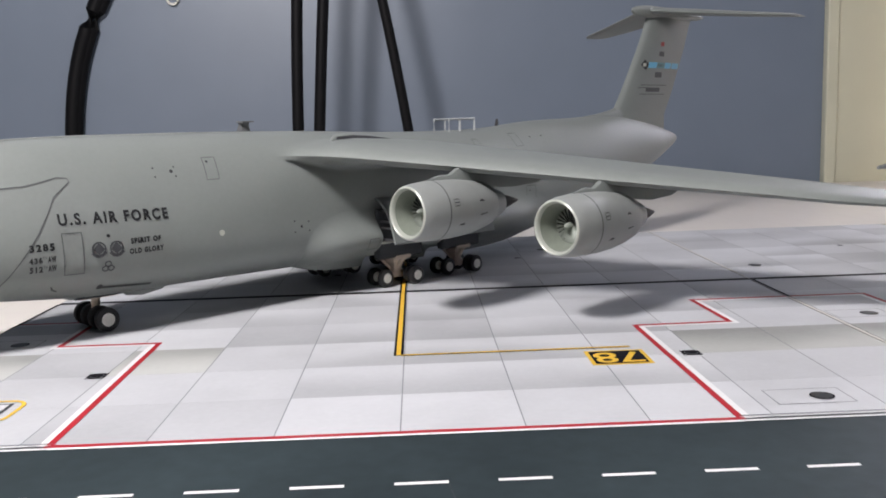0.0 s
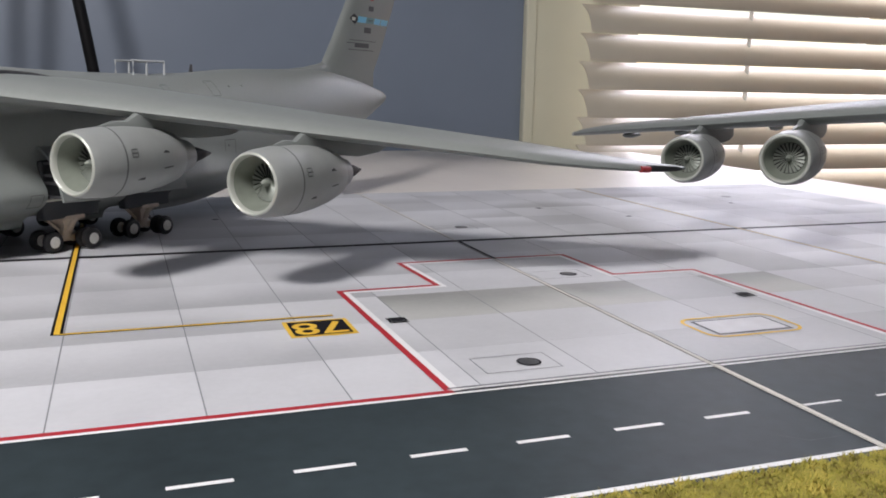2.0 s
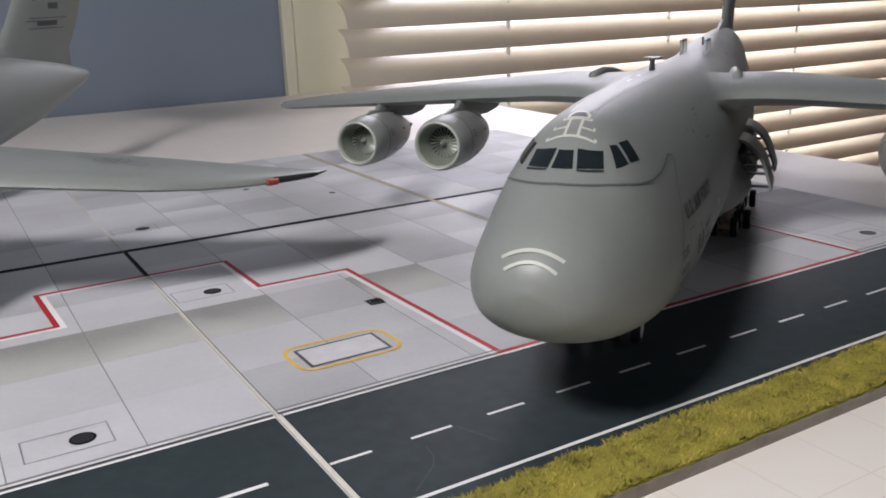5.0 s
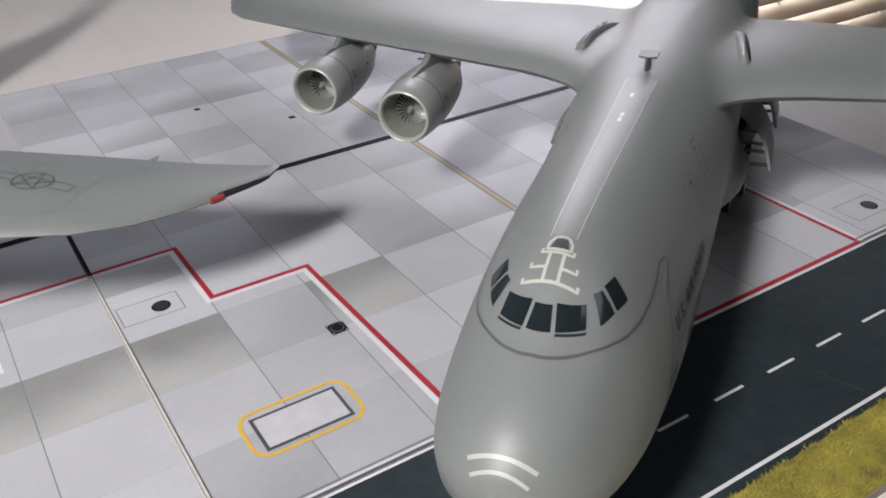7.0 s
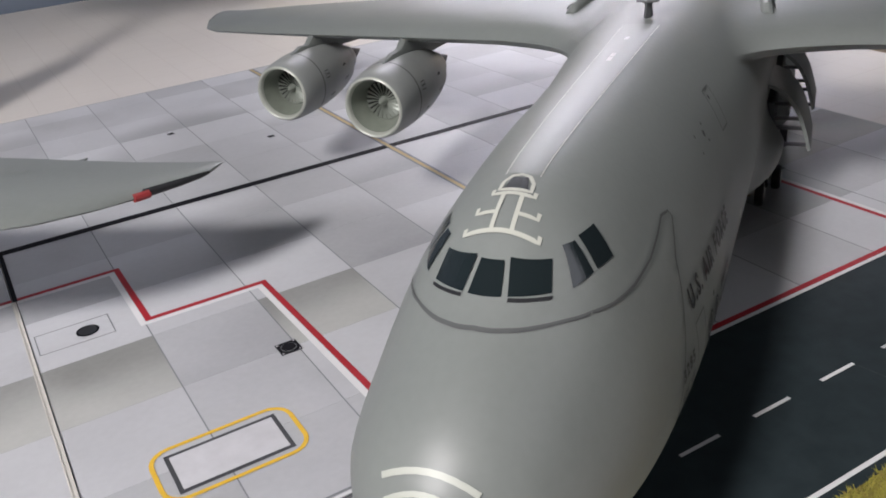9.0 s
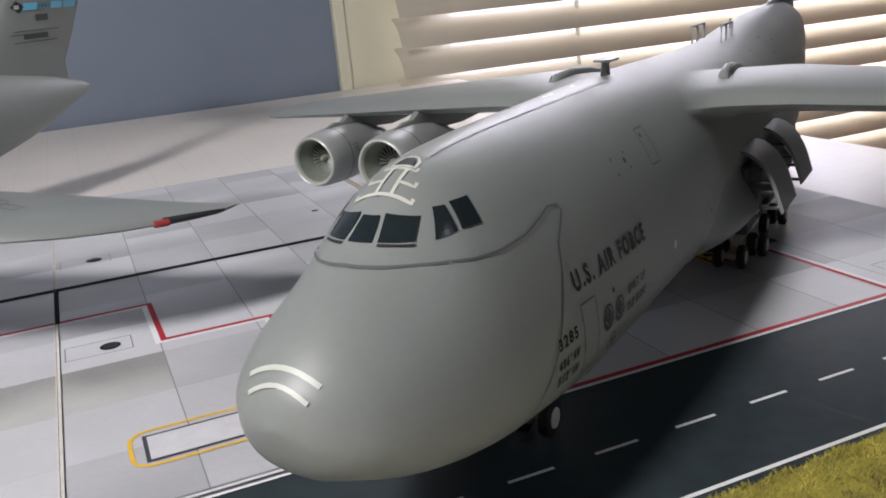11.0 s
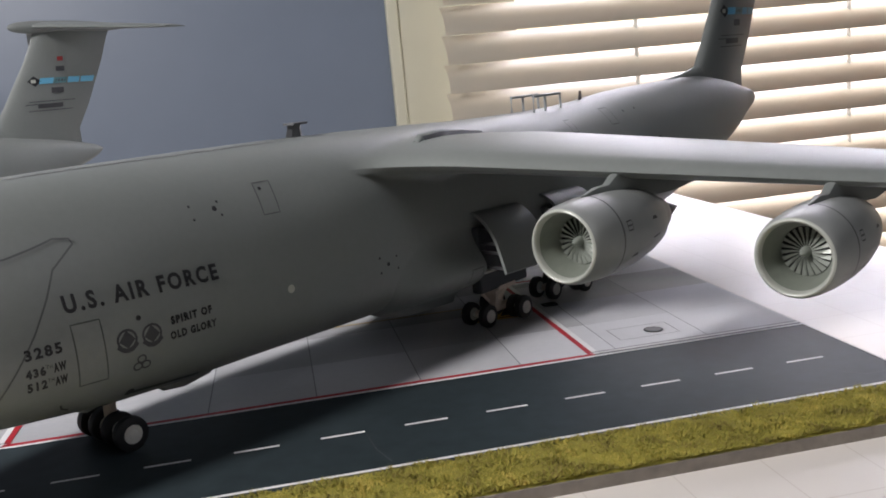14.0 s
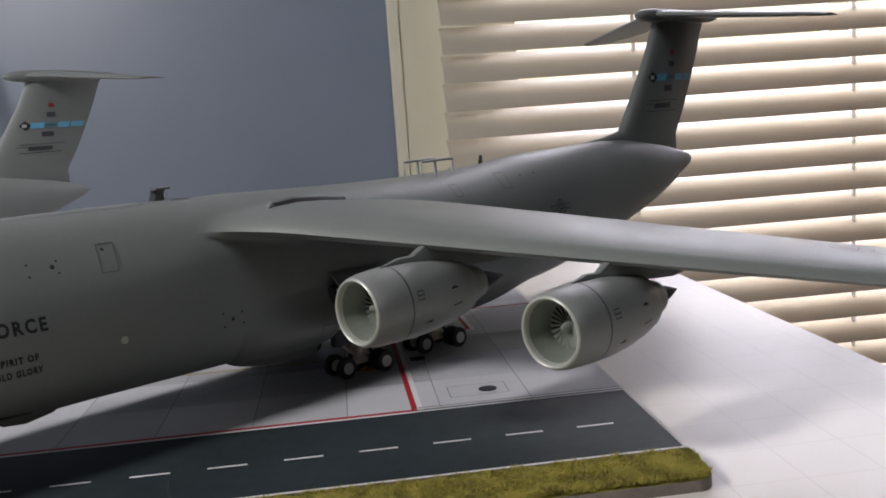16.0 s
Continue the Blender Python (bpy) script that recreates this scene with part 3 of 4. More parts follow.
def upper_power(x):
    return lerp_table(x, [(-4.85, 2.0), (-3, 1.7), (0, 1.4), (4, 1.5), (8, 1.65), (11.5, 1.7), (14.5, 2.1), (17.5, 2.8), (20, 3.1), (30, 3.1), (34, 2.5), (38, 1.9), (50, 1.9), (66, 2.0)])


def skin_y(x, z):
    """Half width of the fuselage at height z."""
    t, b, w, m = section(x)
    if z >= m:
        s = min(1.0, (z - m) / max(0.01, t - m))
        return w * math.sqrt(max(0.0, 1 - s ** upper_power(x)))
    s = min(1.0, (m - z) / max(0.01, m - b))
    return w * math.sqrt(max(0.0, 1 - s**2.75))


def skin_z(x, y):
    """Height of the fuselage's upper skin at a distance y from the middle."""
    t, b, w, m = section(x)
    return m + (t - m) * max(0.0, 1 - min(1.0, abs(y) / w) ** 2) ** (1 / upper_power(x))


def fuselage_ring(x, n=56):
    t, b, w, m = section(x)
    p = upper_power(x)
    out = []
    for k in range(n):
        a = k * math.tau / n
        s, c = math.sin(a), math.cos(a)
        sgn = 1 if c >= 0 else -1
        if s >= 0:
            out.append((x, sgn * w * math.sqrt(max(0.0, 1 - s**p)), m + (t - m) * s))
        else:
            out.append((x, sgn * w * math.sqrt(max(0.0, 1 - (-s) ** 2.75)), m + (m - b) * s))
    return out


def side_point(x, z, side=1, lift=0.02):
    return (x, side * (skin_y(x, z) + lift), z)


def top_point(x, y, lift=0.02):
    return (x, y, skin_z(x, y) + lift)


def ribbon(points, width, place, closed=False, step=0.25):
    """A thin line over a surface; points and width lie in the surface's two coordinates, place(u, v) lifts them on it."""
    dense = []
    n = len(points)
    for i in range(n if closed else n - 1):
        a, b = Vector(points[i]), Vector(points[(i + 1) % n])
        k = max(1, int((b - a).length / step))
        dense += [a + (b - a) * j / k for j in range(k)]
    if not closed:
        dense.append(Vector(points[-1]))
    bm = bmesh.new()
    m = len(dense)
    rows = []
    for i, p in enumerate(dense):
        d = (dense[(i + 1) % m] if closed or i < m - 1 else p) - (dense[i - 1] if closed or i else p)
        d.normalize()
        nrm = Vector((-d.y, d.x)) * width / 2
        rows.append((bm.verts.new(place(*(p + nrm))), bm.verts.new(place(*(p - nrm)))))
    for i in range(m if closed else m - 1):
        a, b = rows[i], rows[(i + 1) % m]
        bm.faces.new((a[0], a[1], b[1], b[0]))
    return bm


def patch(points, place, cuts=6):
    """A filled four-cornered patch laid on a surface."""
    a, b, c, d = (Vector(p) for p in points)
    bm = bmesh.new()
    grid = [[bm.verts.new(place(*((a + (b - a) * i / cuts) * (1 - j / cuts) + (d + (c - d) * i / cuts) * (j / cuts)))) for i in range(cuts + 1)] for j in range(cuts + 1)]
    for r, q in zip(grid, grid[1:]):
        for i in range(cuts):
            bm.faces.new((r[i], r[i + 1], q[i + 1], q[i]))
    return bm


def disc(cx, cz, r, place, n=14):
    bm = bmesh.new()
    bm.faces.new([bm.verts.new(place(cx + r * math.cos(k * math.tau / n), cz + r * math.sin(k * math.tau / n))) for k in range(n)])
    return bm


def lettering(body, x0, x1, z, height, side, bold=0.0, slope=0.0):
    """Text on the fuselage's side from x0 to x1, its middle at height z, cut fine enough to follow the skin."""
    bm = text_mesh(body, height * 1.4, 1.0, bold, 1.3)
    xs, ys = [v.co.x for v in bm.verts], [v.co.y for v in bm.verts]
    kx, ky = (x1 - x0) / (max(xs) - min(xs)), height / (max(ys) - min(ys))
    mx, my = (max(xs) + min(xs)) / 2, (max(ys) + min(ys)) / 2
    for v in bm.verts:
        v.co = ((v.co.x - mx) * kx, (v.co.y - my) * ky, 0)
    for _ in range(2):
        long = [e for e in bm.edges if e.calc_length() > 0.3]
        if long:
            bmesh.ops.subdivide_edges(bm, edges=long, cuts=1)
    for v in bm.verts:
        u, w = v.co.x * side, v.co.y
        v.co = side_point((x0 + x1) / 2 + u, z + w + slope * u, side, 0.03)
    return bm


def airfoil(chord, thick, n=11):
    """(x, z) round a symmetric-tailed section from the trailing edge over the top."""
    top, low = [], []
    for k in range(n + 1):
        c = (1 - math.cos(math.pi * k / n)) / 2
        t = 5 * thick * (0.2969 * math.sqrt(c) - 0.126 * c - 0.3516 * c**2 + 0.2843 * c**3 - 0.1036 * c**4)
        top.append((c * chord, (t * 1.12 + 0.012 * math.sin(math.pi * c)) * chord))
        low.append((c * chord, (-t * 0.88 + 0.012 * math.sin(math.pi * c)) * chord))
    return list(reversed(top)) + low[1:-1]


WING = [  # y, leading edge x, chord, thickness, height of the chord line
    (0.0, 17.6, 14.6, 0.15, 9.0), (2.2, 17.7, 14.3, 0.15, 9.0), (2.9, 18.0, 13.8, 0.145, 8.98), (3.7, 18.4, 13.2, 0.135, 8.95), (5.5, 19.2, 12.4, 0.122, 8.86), (12.6, 22.45, 11.05, 0.115, 8.14), (19.9, 26.0, 9.55, 0.11, 7.34), (27.0, 29.5, 8.0, 0.105, 6.58), (30.0, 31.1, 7.2, 0.10, 6.22), (31.8, 32.7, 6.15, 0.095, 5.98), (33.0, 34.4, 4.95, 0.1, 5.8), (33.9, 36.0, 3.7, 0.11, 5.67), (34.6, 37.4, 2.6, 0.13, 5.6), (35.0, 38.3, 1.8, 0.14, 5.56), (35.15, 38.8, 1.2, 0.1, 5.54)]


def wing_row(y):
    for a, b in zip(WING, WING[1:]):
        if y <= b[0]:
            t = (y - a[0]) / (b[0] - a[0])
            return [p + (q - p) * t for p, q in zip(a, b)]
    return list(WING[-1])


def wing_ring(row, side):
    y, x0, chord, thick, z = row
    return [(x0 + x, side * y, z + h - 0.015 * x) for x, h in airfoil(chord, thick)]


def wing_top(x, y, lift=0.03):
    row = wing_row(abs(y))
    c = min(1.0, max(0.0, (x - row[1]) / row[2]))
    t = 5 * row[3] * (0.2969 * math.sqrt(c) - 0.126 * c - 0.3516 * c**2 + 0.2843 * c**3 - 0.1036 * c**4)
    return (x, y, row[4] + (t * 1.12 + 0.012 * math.sin(math.pi * c)) * row[2] - 0.015 * (x - row[1]) + lift)


def blend_root(me, n, side, rows):
    """Turns the shading normals of a wing's innermost rings gradually into those of the fuselage, as in a cast body."""
    normals = [c.vector.copy() for c in me.corner_normals]
    for i, loop in enumerate(me.loops):
        k = loop.vertex_index // n
        if k >= rows:
            continue
        p = me.vertices[loop.vertex_index].co / S
        z = min(p.z, section(p.x)[0] - 0.15)
        dx = (skin_y(p.x + 0.1, z) - skin_y(p.x - 0.1, z)) / 0.2
        dz = (skin_y(p.x, z + 0.1) - skin_y(p.x, z - 0.1)) / 0.2
        body = Vector((-dx, side * handed, -dz)).normalized()
        t = 1 - k / rows
        t = t * t * (3 - 2 * t)
        normals[i] = normals[i].lerp(body, t).normalized()
    me.normals_split_custom_set(normals)


def build_engine(plane, x, y, z, side):
    """Turbofan nacelle with inlet, fan, core and exhaust plug."""
    c = (x, side * y, z)
    cowl = [(0.28, 1.235), (0.1, 1.27), (0.02, 1.32), (0.0, 1.36), (0.02, 1.4), (0.07, 1.44)]
    eng = part("engine", lathe([(0.07, 1.44), (0.22, 1.5), (0.6, 1.57), (1.6, 1.64), (2.8, 1.66), (3.9, 1.6), (5.0, 1.45), (5.9, 1.24), (6.0, 1.2), (5.9, 1.12), (5.0, 1.05)], c, 44), M_PAINT2, plane, "grey turbofan engine nacelle", True)
    part("inlet_lip", lathe(cowl, c, 44), M_LIP, eng, "pale polished inlet ring", True)
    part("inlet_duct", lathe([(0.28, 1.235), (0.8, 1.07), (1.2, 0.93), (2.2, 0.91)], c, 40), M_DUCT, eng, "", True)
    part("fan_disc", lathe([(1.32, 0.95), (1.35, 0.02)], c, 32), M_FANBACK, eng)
    part("spinner", lathe([(0.74, 0.02), (0.8, 0.09), (0.95, 0.16), (1.25, 0.21)], c, 20), M_FAN, eng, "", True)
    for k in range(22):
        a = k * math.tau / 22
        pts = []
        for r, tw in ((0.2, 0.95), (0.52, 0.75), (0.9, 0.5)):
            w = 0.034 + 0.085 * (r - 0.2)
            for sg in (-1, 1):
                ang = a + sg * w * math.cos(tw) / r + 0.12 * (r - 0.2)
                pts.append((c[0] + 1.18 + sg * w * math.sin(tw), c[1] + r * math.cos(ang), c[2] + r * math.sin(ang)))
        part("fan_blade", loft([pts[0:2] + [(q[0] + 0.03, q[1], q[2]) for q in reversed(pts[0:2])], pts[2:4] + [(q[0] + 0.03, q[1], q[2]) for q in reversed(pts[2:4])], pts[4:6] + [(q[0] + 0.03, q[1], q[2]) for q in reversed(pts[4:6])]]), M_FAN, eng)
    part("core_cowl", lathe([(5.2, 1.02), (5.9, 0.98), (6.8, 0.84), (7.2, 0.72), (7.2, 0.6), (6.6, 0.55)], c, 32), M_PAINT2, eng, "", True)
    part("exhaust_plug", lathe([(6.6, 0.55), (7.2, 0.52), (8.2, 0.3), (9.0, 0.05), (9.05, 0.01)], c, 28), M_CONE, eng, "dark metal exhaust cone", True)
    # Panel line round the cowl and its stencils.
    part("cowl_line", lathe([(1.72, 1.655), (1.8, 1.66)], c, 44), M_LINE, eng)
    for sgn in (1, -1):
        def on_cowl(u, a, sgn=sgn):
            r = lerp_table(u, [(0.12, 1.49), (0.6, 1.56), (1.6, 1.64), (2.8, 1.66), (3.9, 1.6), (5.0, 1.45), (5.9, 1.24)]) + 0.02
            return (c[0] + u, c[1] + sgn * r * math.cos(a), c[2] + r * math.sin(a))

        part("stencil", ribbon([(2.08, 0.18), (2.42, 0.18), (2.42, 0.4), (2.08, 0.4)], 0.03, on_cowl, True, 0.1), M_MARK, eng)
        part("stencil", ribbon([(2.08, 0.29), (2.42, 0.29)], 0.03, on_cowl), M_MARK, eng)
        part("stencil", patch([(4.05, 0.24), (4.55, 0.24), (4.4, 0.32), (4.2, 0.32)], on_cowl, 3), M_BLACK, eng)
        part("stencil", patch([(4.1, -0.24), (4.75, -0.22), (4.75, -0.18), (4.1, -0.2)], on_cowl, 3), M_BLACK, eng)
        part("stencil", patch([(2.45, -0.5), (2.9, -0.5), (2.9, -0.42), (2.6, -0.44)], on_cowl, 3), M_BLACK, eng)
    # Pylon up to the wing.
    row = wing_row(y)
    zt = row[4]
    rings = []
    for px, pz0, pz1, hw in ((x + 1.5, z + 1.5, z + 1.66, 0.05), (x + 2.4, z + 1.4, z + 1.88, 0.2), (row[1] - 0.5, z + 1.25, zt - 0.4, 0.25), (row[1] + 0.0, z + 1.2, zt - 0.1, 0.29), (row[1] + 0.4, z + 1.15, zt + 0.06, 0.32), (row[1] + 1.0, z + 1.1, zt + 0.04, 0.32), (x + 6.6, z + 0.95, zt, 0.36), (x + 8.3, zt - 1.45, zt - 0.2, 0.3), (x + 10.4, zt - 1.35, zt - 0.28, 0.26), (x + 11.6, zt - 1.05, zt - 0.3, 0.2), (x + 11.9, zt - 0.75, zt - 0.32, 0.12)):
        rings.append([(px, c[1] + hw * a, pz0 + (pz1 - pz0) * b) for a, b in ((-1, 0), (-1, 0.6), (-0.6, 0.92), (0, 1), (0.6, 0.92), (1, 0.6), (1, 0))])
    part("pylon", loft(rings), M_PAINT, eng, "grey wing pylon", True)
    return eng


def build_wheel(parent, x, y, r=0.6, w=0.4):
    wheel = part("wheel", loft([[(x + q * math.cos(k * math.tau / 22), y + v, r + q * math.sin(k * math.tau / 22)) for k in range(22)] for v, q in ((-w / 2, r * 0.55), (-w / 2, r * 0.82), (-w * 0.38, r * 0.96), (0, r), (w * 0.38, r * 0.96), (w / 2, r * 0.82), (w / 2, r * 0.55))]), M_TYRE, parent, "black rubber aircraft tyre", True)
    for s in (-1, 1):
        part("rim", loft([[(x + q * math.cos(k * math.tau / 18), y + s * v, r + q * math.sin(k * math.tau / 18)) for k in range(18)] for v, q in ((w / 2 - 0.02, r * 0.56), (w / 2 + 0.02, r * 0.53), (w / 2 + 0.035, r * 0.4), (w / 2 + 0.02, r * 0.3), (w / 2 + 0.05, r * 0.14), (w / 2 + 0.05, 0.01))], caps=(False, True)), M_RIM, wheel, "pale wheel rim")


def build_bogie(plane, x, y, side):
    """Six-wheel main gear: a pair in front, four behind, on a tan strut."""
    gear = part("main_gear", tube([(x + 0.2, side * y, 0.62), (x + 0.2, side * y, 2.6)], 0.3, 14), M_GEAR, plane, "tan main landing gear leg", True)
    part("bogie_beam", box(x - 1.25, side * y - 0.2, 0.45, x + 1.3, side * y + 0.2, 0.8, 0.08), M_GEAR, gear)
    part("axle", tube([(x - 1.1, side * y - 0.75, 0.6), (x - 1.1, side * y + 0.75, 0.6)], 0.13, 10), M_RIM, gear)
    part("axle", tube([(x + 1.05, side * y - 1.25, 0.6), (x + 1.05, side * y + 1.25, 0.6)], 0.13, 10), M_RIM, gear)
    part("strut_plate", loft([[(x + 0.2 + hx * a, side * y + hy * b, z) for a, b in ((-1, -1), (1, -1), (1, 1), (-1, 1))] for z, hx, hy in ((0.95, 0.24, 0.22), (1.45, 0.38, 0.4), (1.95, 0.78, 0.75), (2.2, 0.8, 0.8))]), M_GEAR, gear)
    part("yoke", box(x - 0.55, side * y - 0.9, 1.75, x + 0.95, side * y + 0.9, 2.15, 0.12), M_GEAR, gear)
    for s in (-1, 1):
        part("brace", tube([(x + 0.2, side * y + 0.1 * s, 1.0), (x + 0.2, side * y + 0.8 * s, 1.9)], 0.13, 8), M_GEAR, gear)
        part("brace", tube([(x + 0.3, side * y + 0.15 * s, 0.7), (x + 1.0 * s, side * y + 0.15 * s, 1.9)], 0.09, 8), M_GEAR, gear)
    for dx, dys in ((-1.1, (-0.55, 0.55)), (1.05, (-1.15, -0.6, 0.6, 1.15))):
        for dy in dys:
            build_wheel(gear, x + dx, side * y + dy)


def build_aircraft():
    plane = tagged(new("model_aircraft"), "grey die-cast model of a four-engine military transport aircraft", "model aircraft", "model aircraft")
    xs = [-4.85, -4.82, -4.77, -4.7, -4.58, -4.42, -4.2, -3.95, -3.7, -3.4, -2.9, -2.4, -1.8, -1.2, -0.6, 0.0, 0.6, 1.2, 1.9, 2.7, 3.6, 4.8, 6.2, 8, 10, 12, 13.5, 15, 16.5, 18, 19.5, 21, 24, 27, 30, 33, 36, 39, 41, 43, 45, 47, 49, 51, 53, 55, 57, 59, 61, 62.5, 63.8, 64.8, 65.5, 65.95, 66.2, 66.33]
    part("fuselage", loft([fuselage_ring(x) for x in xs]), M_PAINT, plane, "grey painted double-deck fuselage", True)
    for side in (1, -1):
        rings = []
        outer, blend = wing_row(7.0), 14
        foil = airfoil(1.0, 1.0)
        for k in range(blend):
            t = 1 - k / blend
            ring_k = []
            for i, (c, _) in enumerate(foil):
                up = i <= len(foil) // 2
                front, back = (1 - c) ** 3, c**3
                w = (c / 0.3) ** (0.38 if up else 0.75) if c < 0.3 else 1.0 - 0.8 * back
                p0 = Vector(wing_ring(outer, 1)[i])
                near = wing_row(4.2)
                p1 = Vector(wing_ring(near, 1)[i])
                x_r = p1.x - 2.0 * front + 1.2 * back
                z_m = 8.9 - 0.02 * (x_r - 18)
                z_r = z_m + (skin_z(x_r, 1.7) - z_m) * w if up else z_m - 1.4 * w
                p2 = Vector((x_r, skin_y(x_r, z_r) - 0.03, z_r))
                near_q = p2 + (p1 - p2) * 0.5
                on_side = Vector((near_q.x, skin_y(near_q.x, min(near_q.z, section(near_q.x)[0] - 0.1)) + 0.03, near_q.z))
                on_back = Vector((near_q.x, near_q.y, max(skin_z(near_q.x, near_q.y) + 0.03, near_q.z - 0.7)))
                mix_up = min(1.0, max(0.0, (c - 0.12) / 0.5)) if up else 0.0
                p3 = on_side.lerp(on_back, mix_up)
                q = p0 * (1 - t) ** 3 + p1 * 3 * t * (1 - t) ** 2 + p3 * 3 * t**2 * (1 - t) + p2 * t**3
                ring_k.append((q.x, side * q.y, q.z))
            rings.append(ring_k)
        rings += [wing_ring(r, side) for r in [outer] + [r for r in WING if r[0] > 7.5]]
        wing_bm = loft(rings, caps=(False, True))
        tree = BVHTree.FromBMesh(wing_bm)

        def root_top(x, y, tree=tree):
            return tree.ray_cast(Vector((x, y, 20)), Vector((0, 0, -1)))[0].z

        scoop = [(x, h, side * (3.8 - 0.11 * (x - 20.6))) for x, h in ((20.5, 0.06), (20.8, 0.32), (22.2, 0.38), (24.0, 0.34), (25.6, 0.22), (26.6, 0.03))]
        ridge = loft([[(x, y + 0.24 * math.cos(math.pi * k / 6), root_top(x, y) - 0.03 + h * math.sin(math.pi * k / 6)) for k in range(7)] for x, h, y in scoop])
        slit = loft([[(x, y + side * (0.23 + d), root_top(x, y + side * 0.3) + 0.03 + 0.17 * (d < 0.01)) for d in (0.0, 0.12)] for x, h, y in scoop[1:-1]], closed=False, caps=(False, False))
        wing = part("wing", wing_bm, M_PAINT, plane, "swept grey wing, drooping to its tip", True)
        blend_root(wing.data, len(foil), side, 9)
        part("scoop", ridge, M_PAINT, wing, "slim raised scoop on the wing root", True)
        part("scoop_slit", slit, M_BLACK, wing)
        part("navigation_light", tube([(wing_row(y)[1] + 0.08, side * y, wing_row(y)[4]) for y in (33.75, 33.9, 34.05)], 0.17, 8), M_RED if side > 0 else M_PAINT2, wing, "small navigation light at the wing tip", True)
        # The tip's shaded front edge is put on as a black overlay.
        tip = []
        for row in [r for r in WING if r[0] > 33.5]:
            mid = (row[1] + row[2] / 2, row[4] - 0.0075 * row[2])
            tip.append([(mid[0] + (p[0] - mid[0]) * 1.02, p[1] + side * 0.02, mid[1] + (p[2] - mid[1]) * 1.25) for p in wing_ring(row, side) if p[0] < row[1] + 0.1 * row[2]])
        part("wing_tip", loft(tip), M_BLACK, wing, "black overlay for the shaded edge of the wing tip", True)
        for y0, y1, f in ((5.0, 31.0, 0.16), (5.0, 31.0, 0.68), (20.0, 31.0, 0.8)):
            pts = [(wing_row(y)[1] + f * wing_row(y)[2], side * y) for y in (y0 + (y1 - y0) * k / 10 for k in range(11))]
            part("panel_line", ribbon(pts, 0.04, wing_top), M_FAINT, wing)
        if side > 0:
            def on_wing(x, y):
                return wing_top(x, y, 0.03)
            c0, r0 = 33.6, 0.85
            part("insignia", ribbon([(c0 + r0 * math.cos(a), 26.6 + r0 * math.sin(a)) for a in (k * math.tau / 18 for k in range(18))], 0.06, on_wing, True), M_LINE, wing)
            part("insignia", ribbon([(c0 + r0 * math.cos(a), 26.6 + r0 * math.sin(a)) for a in (k * 2 * math.tau / 5 for k in range(5))], 0.06, on_wing, True), M_LINE, wing)
            for sg in (1, -1):
                part("insignia", ribbon([(c0 - 0.3, 26.6 + sg * 0.85), (c0 - 0.3, 26.6 + sg * 1.9), (c0 + 0.3, 26.6 + sg * 1.9), (c0 + 0.3, 26.6 + sg * 0.85)], 0.06, on_wing), M_LINE, wing)
        for y in (9.0, 16.0, 23.0, 29.0):
            r = wing_row(y)
            part("panel_line", ribbon([(r[1] + 0.16 * r[2], side * y), (r[1] + 0.88 * r[2], side * y)], 0.035, wing_top), M_FAINT, wing)
        for y in (8.5, 16.2, 24.0, 29.0):
            r = wing_row(y)
            x0, z0 = r[1] + 0.62 * r[2], r[4] - 0.35 - 0.02 * r[2]
            part("flap_fairing", loft([[(x0 + dx, side * y + rr * math.cos(a), z0 - 0.02 * dx + rr * 0.8 * math.sin(a)) for a in (k * math.tau / 10 for k in range(10))] for dx, rr in ((0, 0.05), (0.6, 0.26), (1.8, 0.34), (3.0, 0.26), (4.2, 0.05))]), M_PAINT, wing, "", True)
        build_engine(plane, 18.7, 12.6, 5.85, side)
        build_engine(plane, 22.3, 19.8, 5.15, side)
        def pod_mid(x):
            return 3.15 - 0.95 * max(0.0, (21.6 - x) / 3.2) ** 2

        # Landing gear pods that swell out of the skin, solid dark boxes for the shaded bays between, and flared bay
        # doors.
        for rows in (((18.4, 0.0), (18.6, 0.2), (18.85, 0.37), (19.15, 0.52), (19.5, 0.66), (20.0, 0.82), (20.6, 0.97), (21.4, 1.07), (22.4, 1.13), (23.6, 1.15)), ((27.5, 1.17), (28.4, 1.18), (29.3, 1.17)), ((33.1, 1.17), (35.0, 1.12), (36.5, 1.0), (38.0, 0.78), (39.3, 0.5), (40.6, 0.22), (41.6, 0.06), (42.2, 0.0))):
            rings = []
            for x, swell in rows:
                low = section(x)[1] + 0.3 - 0.5 * swell
                ring_k = []
                for k in range(25):
                    z = 6.6 + (low - 6.6) * k / 24
                    bump = math.exp(-(((z - pod_mid(x)) / (1.12 if z > pod_mid(x) else 1.9)) ** 2))
                    ring_k.append((x, side * (skin_y(x, max(z, section(x)[1] + 0.3)) - 0.03 + swell * bump), z))
                rings.append(ring_k + [(x, side * 1.6, low), (x, side * 1.6, 6.6)])
            pod = part("gear_pod", loft(rings), M_PAINT, plane, "rounded grey landing gear blister", True)
            if rows[0][0] < 20:
                part("panel_line", ribbon([(22.5, 2.75), (23.3, 2.75), (23.3, 3.45), (22.5, 3.45)], 0.05, lambda x, z: (x, side * (skin_y(x, z) + 0.02 + 1.15 * math.exp(-(((z - 3.15) / (1.12 if z > 3.15 else 1.9)) ** 2))), z), True, 0.1), M_LINE, pod)
